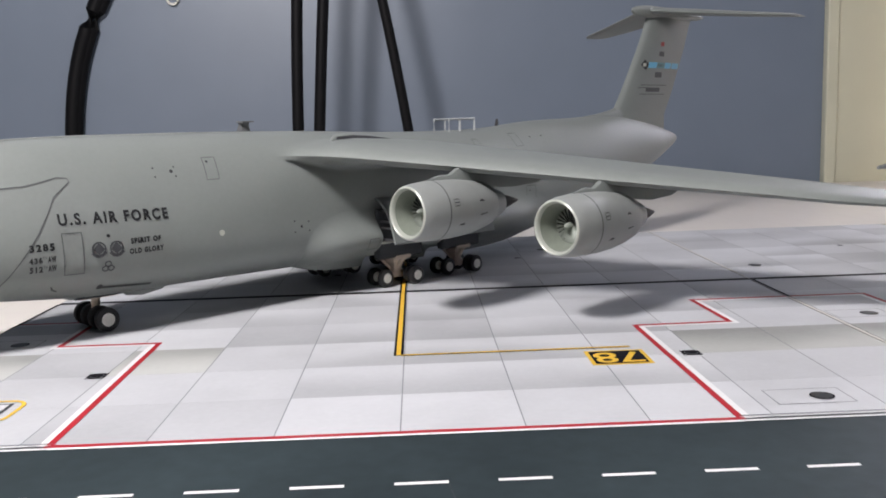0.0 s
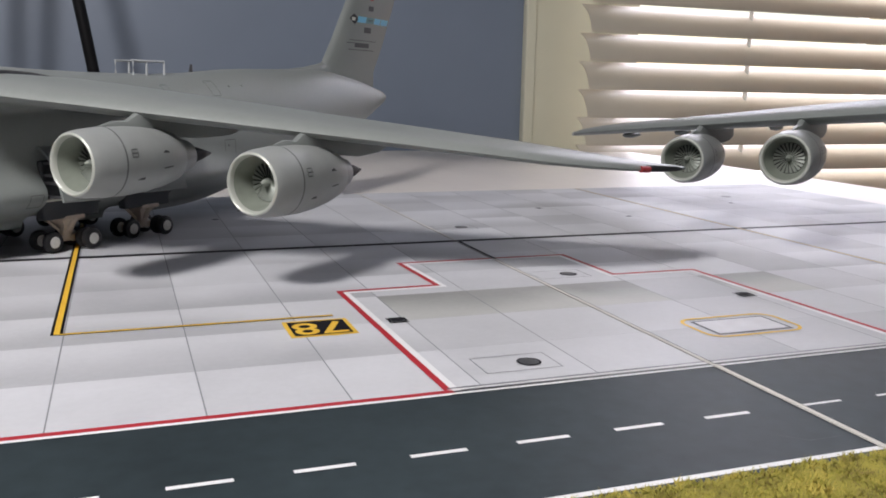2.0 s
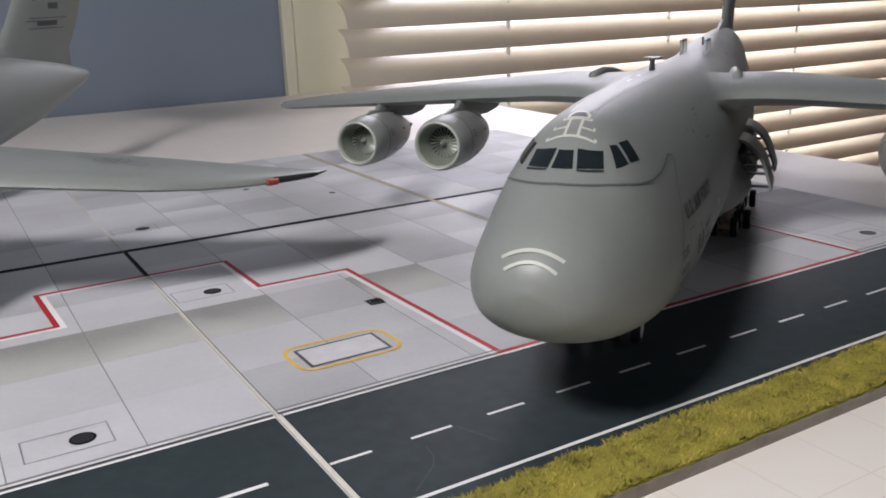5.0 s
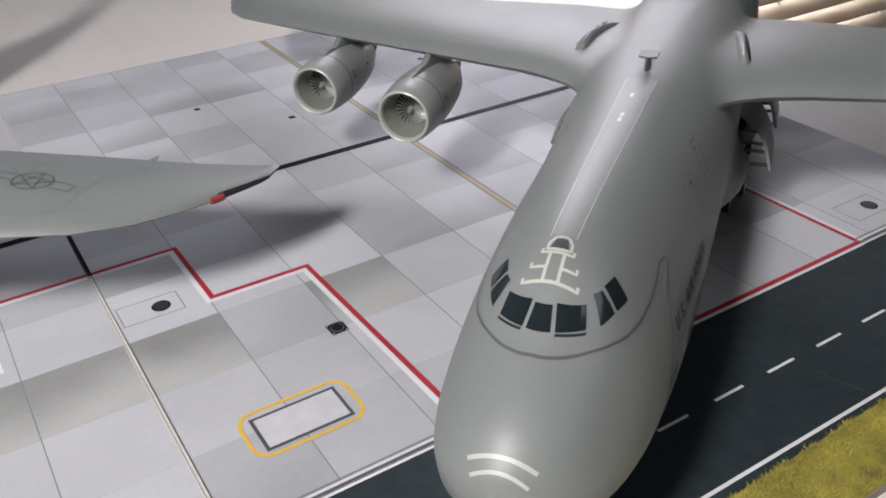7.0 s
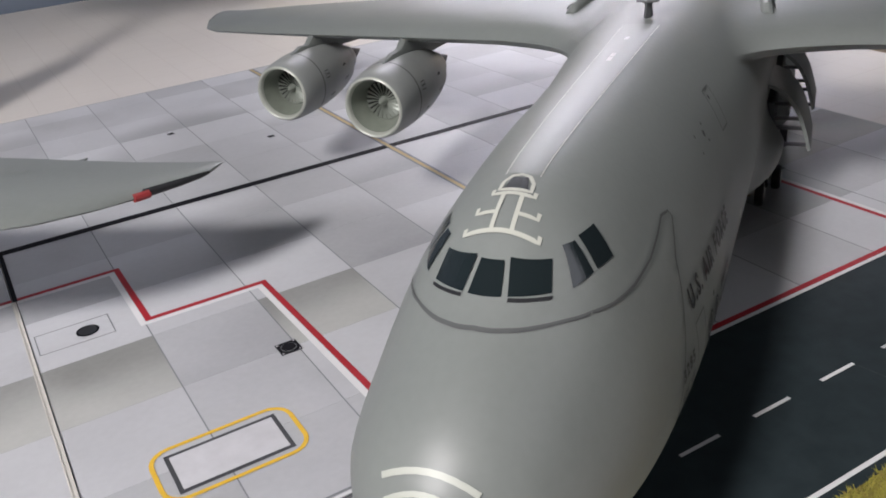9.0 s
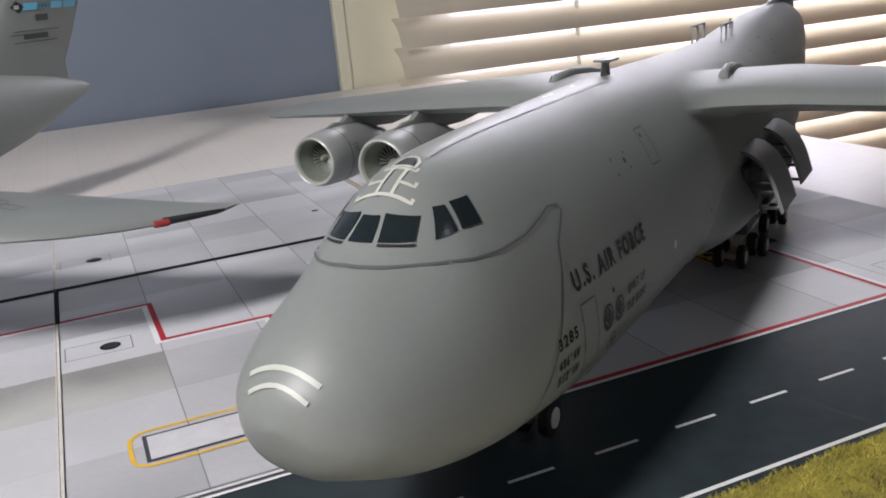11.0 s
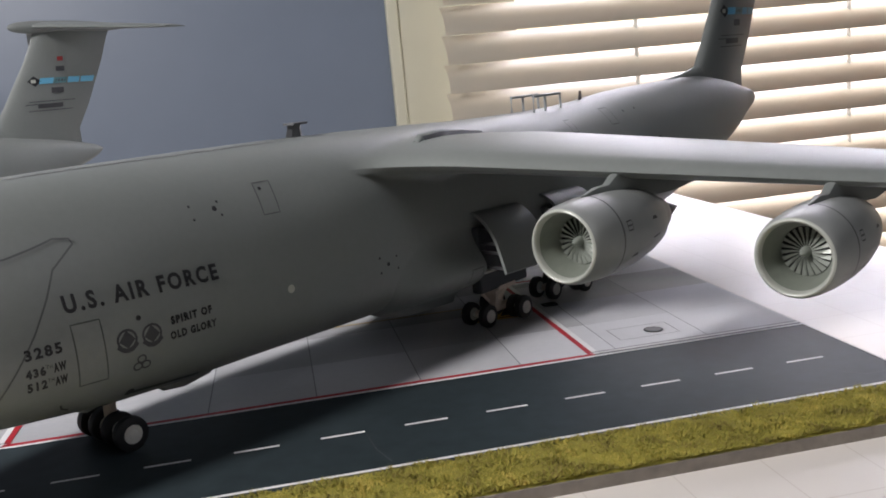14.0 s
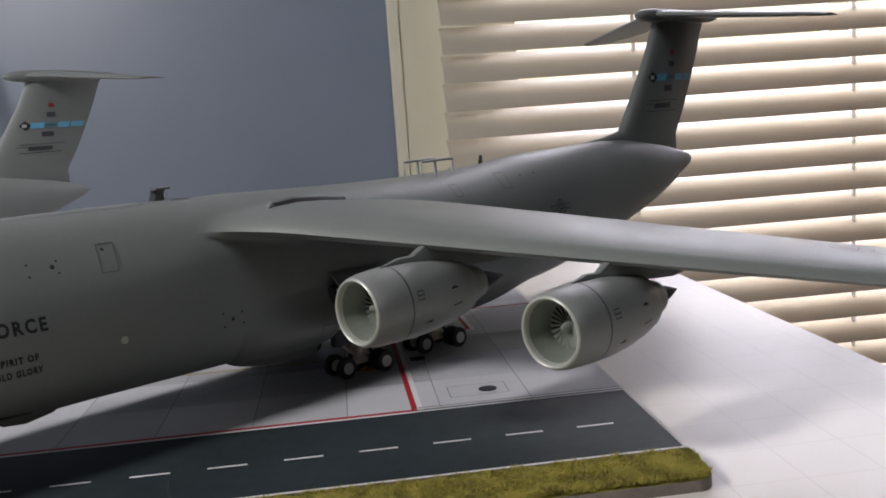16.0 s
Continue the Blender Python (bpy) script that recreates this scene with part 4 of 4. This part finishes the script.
        arc = [(lerp_table(k / 12, [(0, 3.55), (0.2, 4.28), (0.4, 4.92), (0.6, 5.36), (0.8, 5.64), (1, 5.88)]), lerp_table(k / 12, [(0, 6.02), (0.2, 5.86), (0.4, 5.36), (0.6, 4.68), (0.8, 3.92), (1, 3.12)])) for k in range(13)]
        for x0, x1 in ((23.7, 27.3), (29.4, 32.9)):
            part("gear_bay", box(x0 - 0.05, side * 3.95 - 0.3, 1.9, x1 + 0.1, side * 3.95 + 0.3, 5.2, 0.1), M_BAY, plane, "solid dark box standing in for the shade in a gear bay")
            rings = []
            for t in (0.0, 0.25, 0.5, 0.75, 1.0):
                x = x0 + (x1 - x0) * t
                drop = 0.12 * t
                rings.append([(x, side * y, z - drop) for y, z in arc] + [(x, side * (y - 0.13), z - 0.1 - drop) for y, z in reversed(arc)])
            door = part("gear_door", loft(rings), M_PAINT, plane, "curved grey landing gear door standing open", True)
            for z in (3.28, 4.02, 4.45, 5.1):
                y1 = lerp_table(6.02 - z, [(6.02 - q[1], q[0]) for q in arc])
                part("bracket", box(x0 + 0.12, min(side * 3.9, side * (y1 - 0.08)), z - 0.09, x0 + 0.3, max(side * 3.9, side * (y1 - 0.08)), z + 0.05, 0.02), M_METAL, door, "dark hinge bracket")
            part("rail", box(x0 - 0.15, side * 4.2 - 0.5, 3.0, x0 + 0.9, side * 4.2 + 0.5, 3.12, 0.03), M_PALE, door)
        build_bogie(plane, 25.5, 3.35, side)
        build_bogie(plane, 31.2, 3.35, side)
        # Tailplane.
        part("tailplane", loft([[(x0 + x, side * y, z + h) for x, h in airfoil(ch, 0.095)] for y, x0, ch, z in ((0.2, 60.5, 7.6, 20.35), (3.0, 62.1, 6.6, 20.05), (7.5, 64.6, 5.0, 19.55), (11.0, 66.5, 3.6, 19.2), (11.5, 67.2, 2.4, 19.15))]), M_PAINT, plane, "swept grey tailplane", True)
    # Fin and bullet.
    fin = part("tail_fin", loft([[(x0 + x, h, z) for x, h in airfoil(ch, th)] for z, x0, ch, th in ((8.9, 54.3, 9.9, 0.09), (10.7, 55.2, 9.0, 0.1), (13.1, 57.0, 8.7, 0.1), (17.2, 59.7, 8.1, 0.1), (19.3, 60.8, 7.9, 0.1), (20.0, 61.1, 8.0, 0.09))]), M_PAINT, plane, "tall grey tail fin", True)
    part("fin_fillet", loft([[(x, hw * math.cos(math.pi * k / 8), skin_z(x, 0) - 0.25 + h * math.sin(math.pi * k / 8)) for k in range(9)] for x, hw, h in ((50.5, 0.1, 0.25), (53.0, 0.35, 0.4), (55.2, 0.5, 0.75), (57.2, 0.5, 1.4))]), M_PAINT, fin, "", True)
    part("tail_bullet", lathe([(0, 0.02), (0.25, 0.28), (0.9, 0.48), (2.5, 0.62), (6.5, 0.62), (9.0, 0.5), (11.6, 0.3), (12.6, 0.12), (12.8, 0.02)], (58.7, 0, 20.3), 24), M_PAINT, plane, "rounded bullet fairing on top of the fin", True)
    for side in (1, -1):
        def on_fin(x, z, side=side):
            x0 = lerp_table(z, [(8.9, 54.3), (10.7, 55.2), (13.1, 57.0), (17.2, 59.7), (19.3, 60.8)])
            ch = lerp_table(z, [(8.9, 9.9), (10.7, 9.0), (13.1, 8.7), (17.2, 8.1), (19.3, 7.9)])
            c = min(1.0, max(0.0, (x - x0) / ch))
            t = 5 * 0.1 * (0.2969 * math.sqrt(c) - 0.126 * c - 0.3516 * c**2 + 0.2843 * c**3 - 0.1036 * c**4)
            return (x, side * (t * 1.12 * ch + 0.012 * ch * math.sin(math.pi * c) + 0.04), z)

        for x0, x1, ink in ((60.5, 61.9, M_BLUE), (61.95, 63.3, M_TEAL), (63.4, 64.7, M_BLUE), (64.85, 66.4, M_BLUE)):
            part("tail_band", patch([(x0, 15.08), (x1, 15.08), (x1 + 0.2, 15.62), (x0 + 0.2, 15.62)], on_fin, 4), ink, fin, "light blue band across the fin")
        part("tail_band", patch([(62.2, 15.25), (63.2, 15.25), (63.25, 15.45), (62.25, 15.45)], on_fin, 3), M_MARK, fin)
        part("tail_emblem", patch([(59.75, 15.2), (60.2, 15.2), (60.25, 15.5), (59.8, 15.5)], lambda x, z: (on_fin(x, z)[0], on_fin(x, z)[1] * 1.02, z), 2), M_PALE, fin)
        part("tail_emblem", patch([(59.45, 15.35), (60.1, 14.85), (60.75, 15.35), (60.1, 15.85)], on_fin, 3), M_BLACK, fin)
        part("tail_marking", patch([(62.7, 17.15), (63.3, 17.15), (63.35, 17.55), (62.75, 17.55)], on_fin, 3), M_RED, fin)
        for z, x0, x1, h in ((16.2, 62.4, 63.3, 0.45), (14.2, 61.6, 62.9, 0.5), (13.45, 59.2, 64.0, 0.06), (12.85, 60.0, 62.6, 0.4), (12.6, 59.0, 63.6, 0.06), (13.2, 58.8, 60.0, 0.06)):
            part("tail_marking", patch([(x0, z), (x1, z), (x1 + 0.05, z + h), (x0 + 0.05, z + h)], on_fin, 4), M_MARK, fin)
    build_details(plane)
    return plane


def build_details(plane):
    """Glazing, lettering, panel lines, aerials and the nose gear."""
    def nose_place(y, z):
        lo, hi = -4.84, 0.0
        for _ in range(26):
            mid = (lo + hi) / 2
            if skin_z(mid, y) < z:
                lo = mid
            else:
                hi = mid
        return (lo - 0.03, y, z + 0.02)
    # Cockpit glazing: middle pane, two front panes, two side panes each side.
    def glass(corners):
        """corners: (y, z) on the nose, as seen from ahead."""
        def place(y, z):
            lo, hi = -4.0, 4.0
            for _ in range(26):
                mid = (lo + hi) / 2
                if skin_z(mid, y) < z:
                    lo = mid
                else:
                    hi = mid
            return (lo - 0.02, y, z + 0.02)
        part("cockpit_window", patch(corners, place, 6), M_WIN, plane, "black cockpit window pane")

    glass([(-0.36, 8.88), (0.36, 8.88), (0.25, 9.38), (-0.25, 9.38)])
    for s in (1, -1):
        glass([(s * 0.48, 8.88), (s * 1.27, 8.83), (s * 1.14, 9.3), (s * 0.36, 9.42)])
        def side_glass(x, z, s=s):
            return side_point(x, z, s, 0.025)
        part("cockpit_window", patch([(-0.06, 8.79), (0.6, 8.85), (0.82, 9.43), (0.52, 9.45)], side_glass, 5), M_WIN, plane)
        part("cockpit_window", patch([(0.74, 8.86), (1.42, 8.84), (1.6, 9.48), (0.98, 9.47)], side_glass, 5), M_WIN, plane)
        # Visor nose outline.
        part("visor_line", ribbon([(-0.1, 8.3), (0.54, 8.19), (1.54, 8.12), (2.74, 8.16), (3.65, 8.33), (4.35, 8.5), (4.85, 8.42), (4.9, 8.24), (4.0, 7.57), (3.56, 6.77), (2.92, 5.78), (2.17, 4.8), (1.5, 3.98), (0.9, 3.3)], 0.06, side_glass), M_LINE, plane)
        part("visor_line", ribbon([(0.0, 8.53), (s * 0.63, 8.49), (s * 1.15, 8.43), (s * 1.6, 8.37), (s * 2.0, 8.29)], 0.05, nose_place, step=0.1), M_LINE, plane)
        # Lettering.
        part("lettering", lettering("U.S. AIR FORCE", 3.95, 9.6, 6.38, 0.6, s, 0.032, -0.027), M_BLACK, plane, "black lettering")
        part("lettering", lettering("3285", 2.45, 3.6, 5.2, 0.36, s, 0.02), M_BLACK, plane)
        for body, z in (("436", 4.6), ("512", 4.15)):
            first, last = (2.38, 3.63 - 0.5) if s > 0 else (2.38 + 0.5, 3.63)
            part("lettering", lettering(body, first + 0.1 * (s < 0), last - 0.14 * (s > 0), z, 0.31, s, 0.024), M_BLACK, plane)
            mid = last - 0.02 if s > 0 else first - 0.02
            part("lettering", lettering("TH", mid - 0.1, mid + 0.1, z + 0.09, 0.12, s, 0.0), M_BLACK, plane)
            end = (3.23, 3.63) if s > 0 else (2.38, 2.78)
            part("lettering", lettering("AW", *end, z, 0.31, s, 0.024), M_BLACK, plane)
        part("lettering", lettering("SPIRIT OF", 7.38, 9.03, 5.05, 0.3, s, 0.024), M_BLACK, plane)
        part("lettering", lettering("OLD GLORY", 7.28, 9.15, 4.52, 0.3, s, 0.024), M_BLACK, plane)
        part("door_line", ribbon([(4.0, 3.7), (4.95, 3.68), (4.95, 5.75), (4.0, 5.78)], 0.05, side_glass, True), M_LINE, plane)
        part("door_line", ribbon([(12.45, 9.08), (13.2, 9.08), (13.08, 7.87), (12.35, 7.87)], 0.05, side_glass, True), M_LINE, plane)
        for dx, dz in ((-0.15, -0.1), (0.15, -0.1), (0.0, 0.14)):
            part("emblem", ribbon([(6.15 + dx + 0.15 * math.cos(a), 3.88 + dz + 0.13 * math.sin(a)) for a in (k * math.tau / 12 for k in range(12))], 0.06, side_glass, True, 0.1), M_MARK, plane)
        for cx, cz, r in ((5.72, 4.86, 0.29), (6.62, 4.82, 0.29)):
            part("emblem", patch([(cx - r, cz - 0.2 * r), (cx, cz - 1.15 * r), (cx + r, cz - 0.2 * r), (cx, cz + r)], side_glass, 4), M_MARK, plane)
            part("emblem", ribbon([(cx - 1.25 * r, cz - 0.75 * r), (cx - 0.6 * r, cz - 1.35 * r), (cx, cz - 1.5 * r), (cx + 0.6 * r, cz - 1.35 * r), (cx + 1.25 * r, cz - 0.75 * r)], 0.11, side_glass, step=0.1), M_MARK, plane)
            part("emblem", ribbon([(cx + 1.15 * r * math.cos(a), cz - 0.1 * r + 1.15 * r * math.sin(a)) for a in (k * math.tau / 14 for k in range(14))], 0.08, side_glass, True), M_MARK, plane)
        for cx, cz, r in ((6.25, 5.45, 0.09), (10.4, 8.45, 0.1), (9.42, 8.68, 0.05), (9.41, 8.2, 0.05), (10.62, 8.67, 0.05), (10.6, 8.18, 0.05), (12.65, 8.85, 0.07), (17.97, 4.7, 0.085), (17.48, 5.06, 0.055), (18.49, 4.96, 0.055), (18.54, 4.41, 0.055), (17.5, 4.4, 0.055), (39.17, 5.24, 0.06), (41.2, 9.27, 0.07), (42.57, 9.32, 0.07), (46.81, 6.07, 0.06)):
            part("port", disc(cx, cz, r, side_glass), M_BLACK, plane)
        part("pale_disc", disc(12.65, 4.9, 0.17, side_glass), M_PALE, plane)
        for x0, z0, x1, z1 in ((38.8, 3.55, 39.9, 5.62), (39.1, 8.62, 39.9, 9.6), (34.6, 8.6, 35.2, 9.3), (35.75, 3.1, 36.5, 3.47)):
            part("door_line", ribbon([(x0, z0), (x1, z0), (x1, z1), (x0, z1)], 0.05, side_glass, True), M_LINE, plane)
        part("port", loft([[side_glass(37.6 + q * 0.2 * math.cos(a), 3.8 + q * 0.3 * math.sin(a)) for a in (k * math.tau / 14 for k in range(14))] for q in (1.0, 0.05)], caps=(False, True)), M_BLACK, plane)
        part("insignia", ribbon([(43.9 + 0.5 * math.cos(a), 6.86 + 0.5 * math.sin(a)) for a in (k * math.tau / 16 for k in range(16))], 0.07, side_glass, True), M_MARK, plane)
        part("insignia", ribbon([(43.9 + 0.5 * math.sin(a), 6.86 + 0.5 * math.cos(a)) for a in (k * 2 * math.tau / 5 for k in range(5))], 0.08, side_glass, True), M_MARK, plane)
        for sg in (1, -1):
            part("insignia", ribbon([(43.9 + sg * 0.52, 6.7), (43.9 + sg * 1.15, 6.7), (43.9 + sg * 1.15, 7.0), (43.9 + sg * 0.52, 7.0)], 0.06, side_glass), M_MARK, plane)
        # Nose arcs and roof walkway marks.
    for z0, w in ((7.05, 0.98), (6.76, 0.82)):
        part("nose_arc", ribbon([(y * w / 4, z0 - 0.3 * (y / 4) ** 2) for y in range(-4, 5)], 0.09, nose_place, step=0.1), M_ARC, plane, "pale arc on the nose")
    for y in (-0.28, 0.28):
        part("walkway_mark", ribbon([(0.25, y * 0.82), (1.25, y * 0.75)], 0.1, top_point), M_PALE, plane, "pale walkway marking")
    for x, w in ((0.27, 0.82), (0.7, 0.68), (1.22, 0.47)):
        if x == 0.7:
            for s in (1, -1):
                part("walkway_mark", ribbon([(x, s * 0.22), (x, s * w), (x + 0.16, s * w)], 0.09, top_point, step=0.1), M_PALE, plane)
        else:
            part("walkway_mark", ribbon([(x + 0.12, -w), (x - 0.02, -w), (x, 0), (x - 0.02, w), (x + 0.12, w)], 0.1, top_point, step=0.1), M_PALE, plane)
    part("roof_hatch", ribbon([(1.33, -0.36), (1.6, -0.34), (1.82, -0.2), (1.88, 0), (1.82, 0.2), (1.6, 0.34), (1.33, 0.36)], 0.09, top_point, True, 0.1), M_PALE, plane)
    part("roof_hatch", patch([(1.39, -0.27), (1.39, 0.27), (1.77, 0.17), (1.77, -0.17)], top_point, 3), M_MARK, plane)
    # A strip slightly paler and smoother than the skin around it.
    part("roof_strip", patch([(1.95, -0.39), (15.5, -0.61), (15.5, 0.61), (1.95, 0.39)], lambda x, y: top_point(x, y, 0.012), 28), M_STRIP, plane, "paler glossy strip along the roof", True)
    for s in (1, -1):
        part("panel_line", ribbon([(1.9, s * 0.4), (15.5, s * 0.62)], 0.016, top_point), M_RIM, plane)
        part("wiper", ribbon([(s * 0.5, 8.84), (s * 1.3, 8.76)], 0.05, nose_place, step=0.1), M_BLACK, plane)
    for x in (10.75, 11.25, 13.36):
        part("roof_mark", patch([(x - 0.2, -0.12), (x + 0.2, -0.12), (x + 0.2, 0.02), (x - 0.2, 0.02)], top_point, 2), M_WHITE, plane, "small white mark")
    # Aerials on the back.
    ant = part("blade_antenna", loft([[(x0 + (x1 - x0) * t, y, z) for t, y in ((0, 0), (0.3, w), (0.8, w), (1, 0), (0.8, -w), (0.3, -w))] for z, x0, x1, w in ((10.3, 16.25, 17.3, 0.14), (10.8, 16.45, 17.2, 0.1), (11.0, 16.5, 17.25, 0.12))]), M_ANTENNA, plane, "grey blade antenna with a flat top")
    part("antenna_cap", loft([[(16.4 + 1.05 * t, y, z) for t, y in ((0, 0.0), (0.15, 0.38), (0.85, 0.42), (1, 0.0), (0.85, -0.42), (0.15, -0.38))] for z in (10.98, 11.07)]), M_ANTENNA, ant)
    for y in (-0.8, 0.8):
        guard = part("rail_guard", tube([(33.7, y, 9.9), (33.7, y, 10.82), (36.4, y, 10.82), (36.4, y, 9.95)], 0.085, 8), M_RAIL, plane, "grey wire guard rail on the back")
        part("post", tube([(34.85, y, 9.9), (34.85, y, 10.82)], 0.075, 8), M_RAIL, guard)
    part("blade_antenna", loft([[(x0 + (x1 - x0) * t, y, z) for t, y in ((0, 0), (0.4, 0.08), (1, 0), (0.4, -0.08))] for z, x0, x1 in ((10.1, 39.5, 40.0), (10.75, 39.7, 39.95))]), M_METAL, plane)
    # Nose gear with doors.
    gear = part("nose_gear", tube([(6.45, 0, 0.66), (6.5, 0, 2.0)], 0.24, 12), M_GEAR, plane, "tan nose gear leg", True)
    part("axle", tube([(6.45, -1.35, 0.66), (6.45, 1.35, 0.66)], 0.12, 10), M_GEAR, gear)
    part("gear_arm", box(5.5, -0.55, 1.74, 7.5, 0.55, 1.84, 0.03), M_GEAR, gear)
    for y in (-1.38, -0.48, 0.48, 1.38):
        build_wheel(gear, 6.45, y, 0.67, 0.42)
    # Dark box for the shade inside the nose gear bay.
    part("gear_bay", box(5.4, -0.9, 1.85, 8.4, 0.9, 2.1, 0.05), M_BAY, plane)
    for s in (1, -1):
        for outline in (((4.0, 2.85), (5.9, 2.5), (5.65, 2.15), (5.0, 2.0), (4.45, 2.22)), ((7.4, 2.25), (10.6, 2.25), (10.1, 1.86), (8.9, 1.68), (8.0, 1.8))):
            part("gear_door", loft([[(x, s * (1.3 + o), z) for x, z in outline] for o in (0.0, 0.09)]), M_PAINT, plane, "scalloped nose gear door")
        # Black line where the belly bulges, widened to paint in the shade below it.
        part("skid", ribbon([(5.75, 2.74), (8.8, 2.5)], 0.14, lambda x, z, s=s: side_point(x, z, s, 0.03)), M_BLACK, plane)
        part("skid", disc(5.9, 2.77, 0.15, lambda x, z, s=s: side_point(x, z, s, 0.03)), M_BLACK, plane)
        part("door_line", ribbon([(3.45, 3.15), (3.55, 2.95), (3.8, 2.82)], 0.07, lambda x, z, s=s: side_point(x, z, s, 0.03), step=0.1), M_BLACK, plane)


aircraft = build_aircraft()
handed = 1
aircraft.matrix_world = pose(9.15 * S, -5.27 * S, 0.04 * S, 0, 0, 37.0)
other = copy_thing(aircraft, pose(-44.14 * S, 14.07 * S, 0.04 * S, 0, 0, 42.41))
# Its nose gear sits a little further aft.
for ob in other.children:
    if ob.name.startswith("nose_gear"):
        ob.location.x += 0.35 * S
tagged(aircraft, "grey die-cast model transport aircraft parked across the printed road")
tagged(other, "grey die-cast model transport aircraft parked on the printed stand")

# ---- printed slabs of the apron, and the second board ----
COLS, TX, TY = 10, BW / 10, 4.33
# The print of each column of slabs, from the road to the back.
SLABS = ["gmdpkmpkpmkp", "mmgpkpmkkpmp", "gpdpmkpmpkmp", "mppgkmmppkpm", "pkkkmkpmkpmp", "pkkgkpkpmpkm", "pkkkpmkpmkpp", "pkpkmkpkpmkp", "ppdpkpmkpmpk", "ppdpmkpkmppm"]


def slab_mesh(w, h, material):
    me = bpy.data.meshes.new("slab")
    g, q = 0.024, 0.004
    me.from_pydata([(g * S, q * S, 0), ((w - g) * S, q * S, 0), ((w - g) * S, (h - q) * S, 0), (g * S, (h - q) * S, 0)], [], [(0, 1, 2, 3)])
    me.materials.append(material)
    return me


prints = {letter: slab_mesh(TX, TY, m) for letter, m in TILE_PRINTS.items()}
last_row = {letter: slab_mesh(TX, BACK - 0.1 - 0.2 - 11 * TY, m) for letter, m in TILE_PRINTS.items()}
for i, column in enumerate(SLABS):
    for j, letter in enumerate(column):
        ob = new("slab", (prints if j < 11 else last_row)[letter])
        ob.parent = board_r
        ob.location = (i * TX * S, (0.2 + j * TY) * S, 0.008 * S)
board_l = copy_thing(board_r, pose(-44.15 * S, 0, 0))
# The other board's lead-in line is a duller print with grey edges, and its road lines are finer.
for ob in board_r.children:
    if ob.name.startswith("dash") or (ob.name.startswith("edge_line") and ob.data.vertices[0].co.y < -S):
        ob.data = ob.data.copy()
        ys = [v.co.y for v in ob.data.vertices]
        middle = (min(ys) + max(ys)) / 2
        for v in ob.data.vertices:
            v.co.y = middle + (v.co.y - middle) * 0.72
    if ob.name.startswith("lead_line"):
        ob.data = ob.data.copy()
        ob.data.materials[0] = M_TAN if ob.data.materials[0] == M_YELL else M_GREY
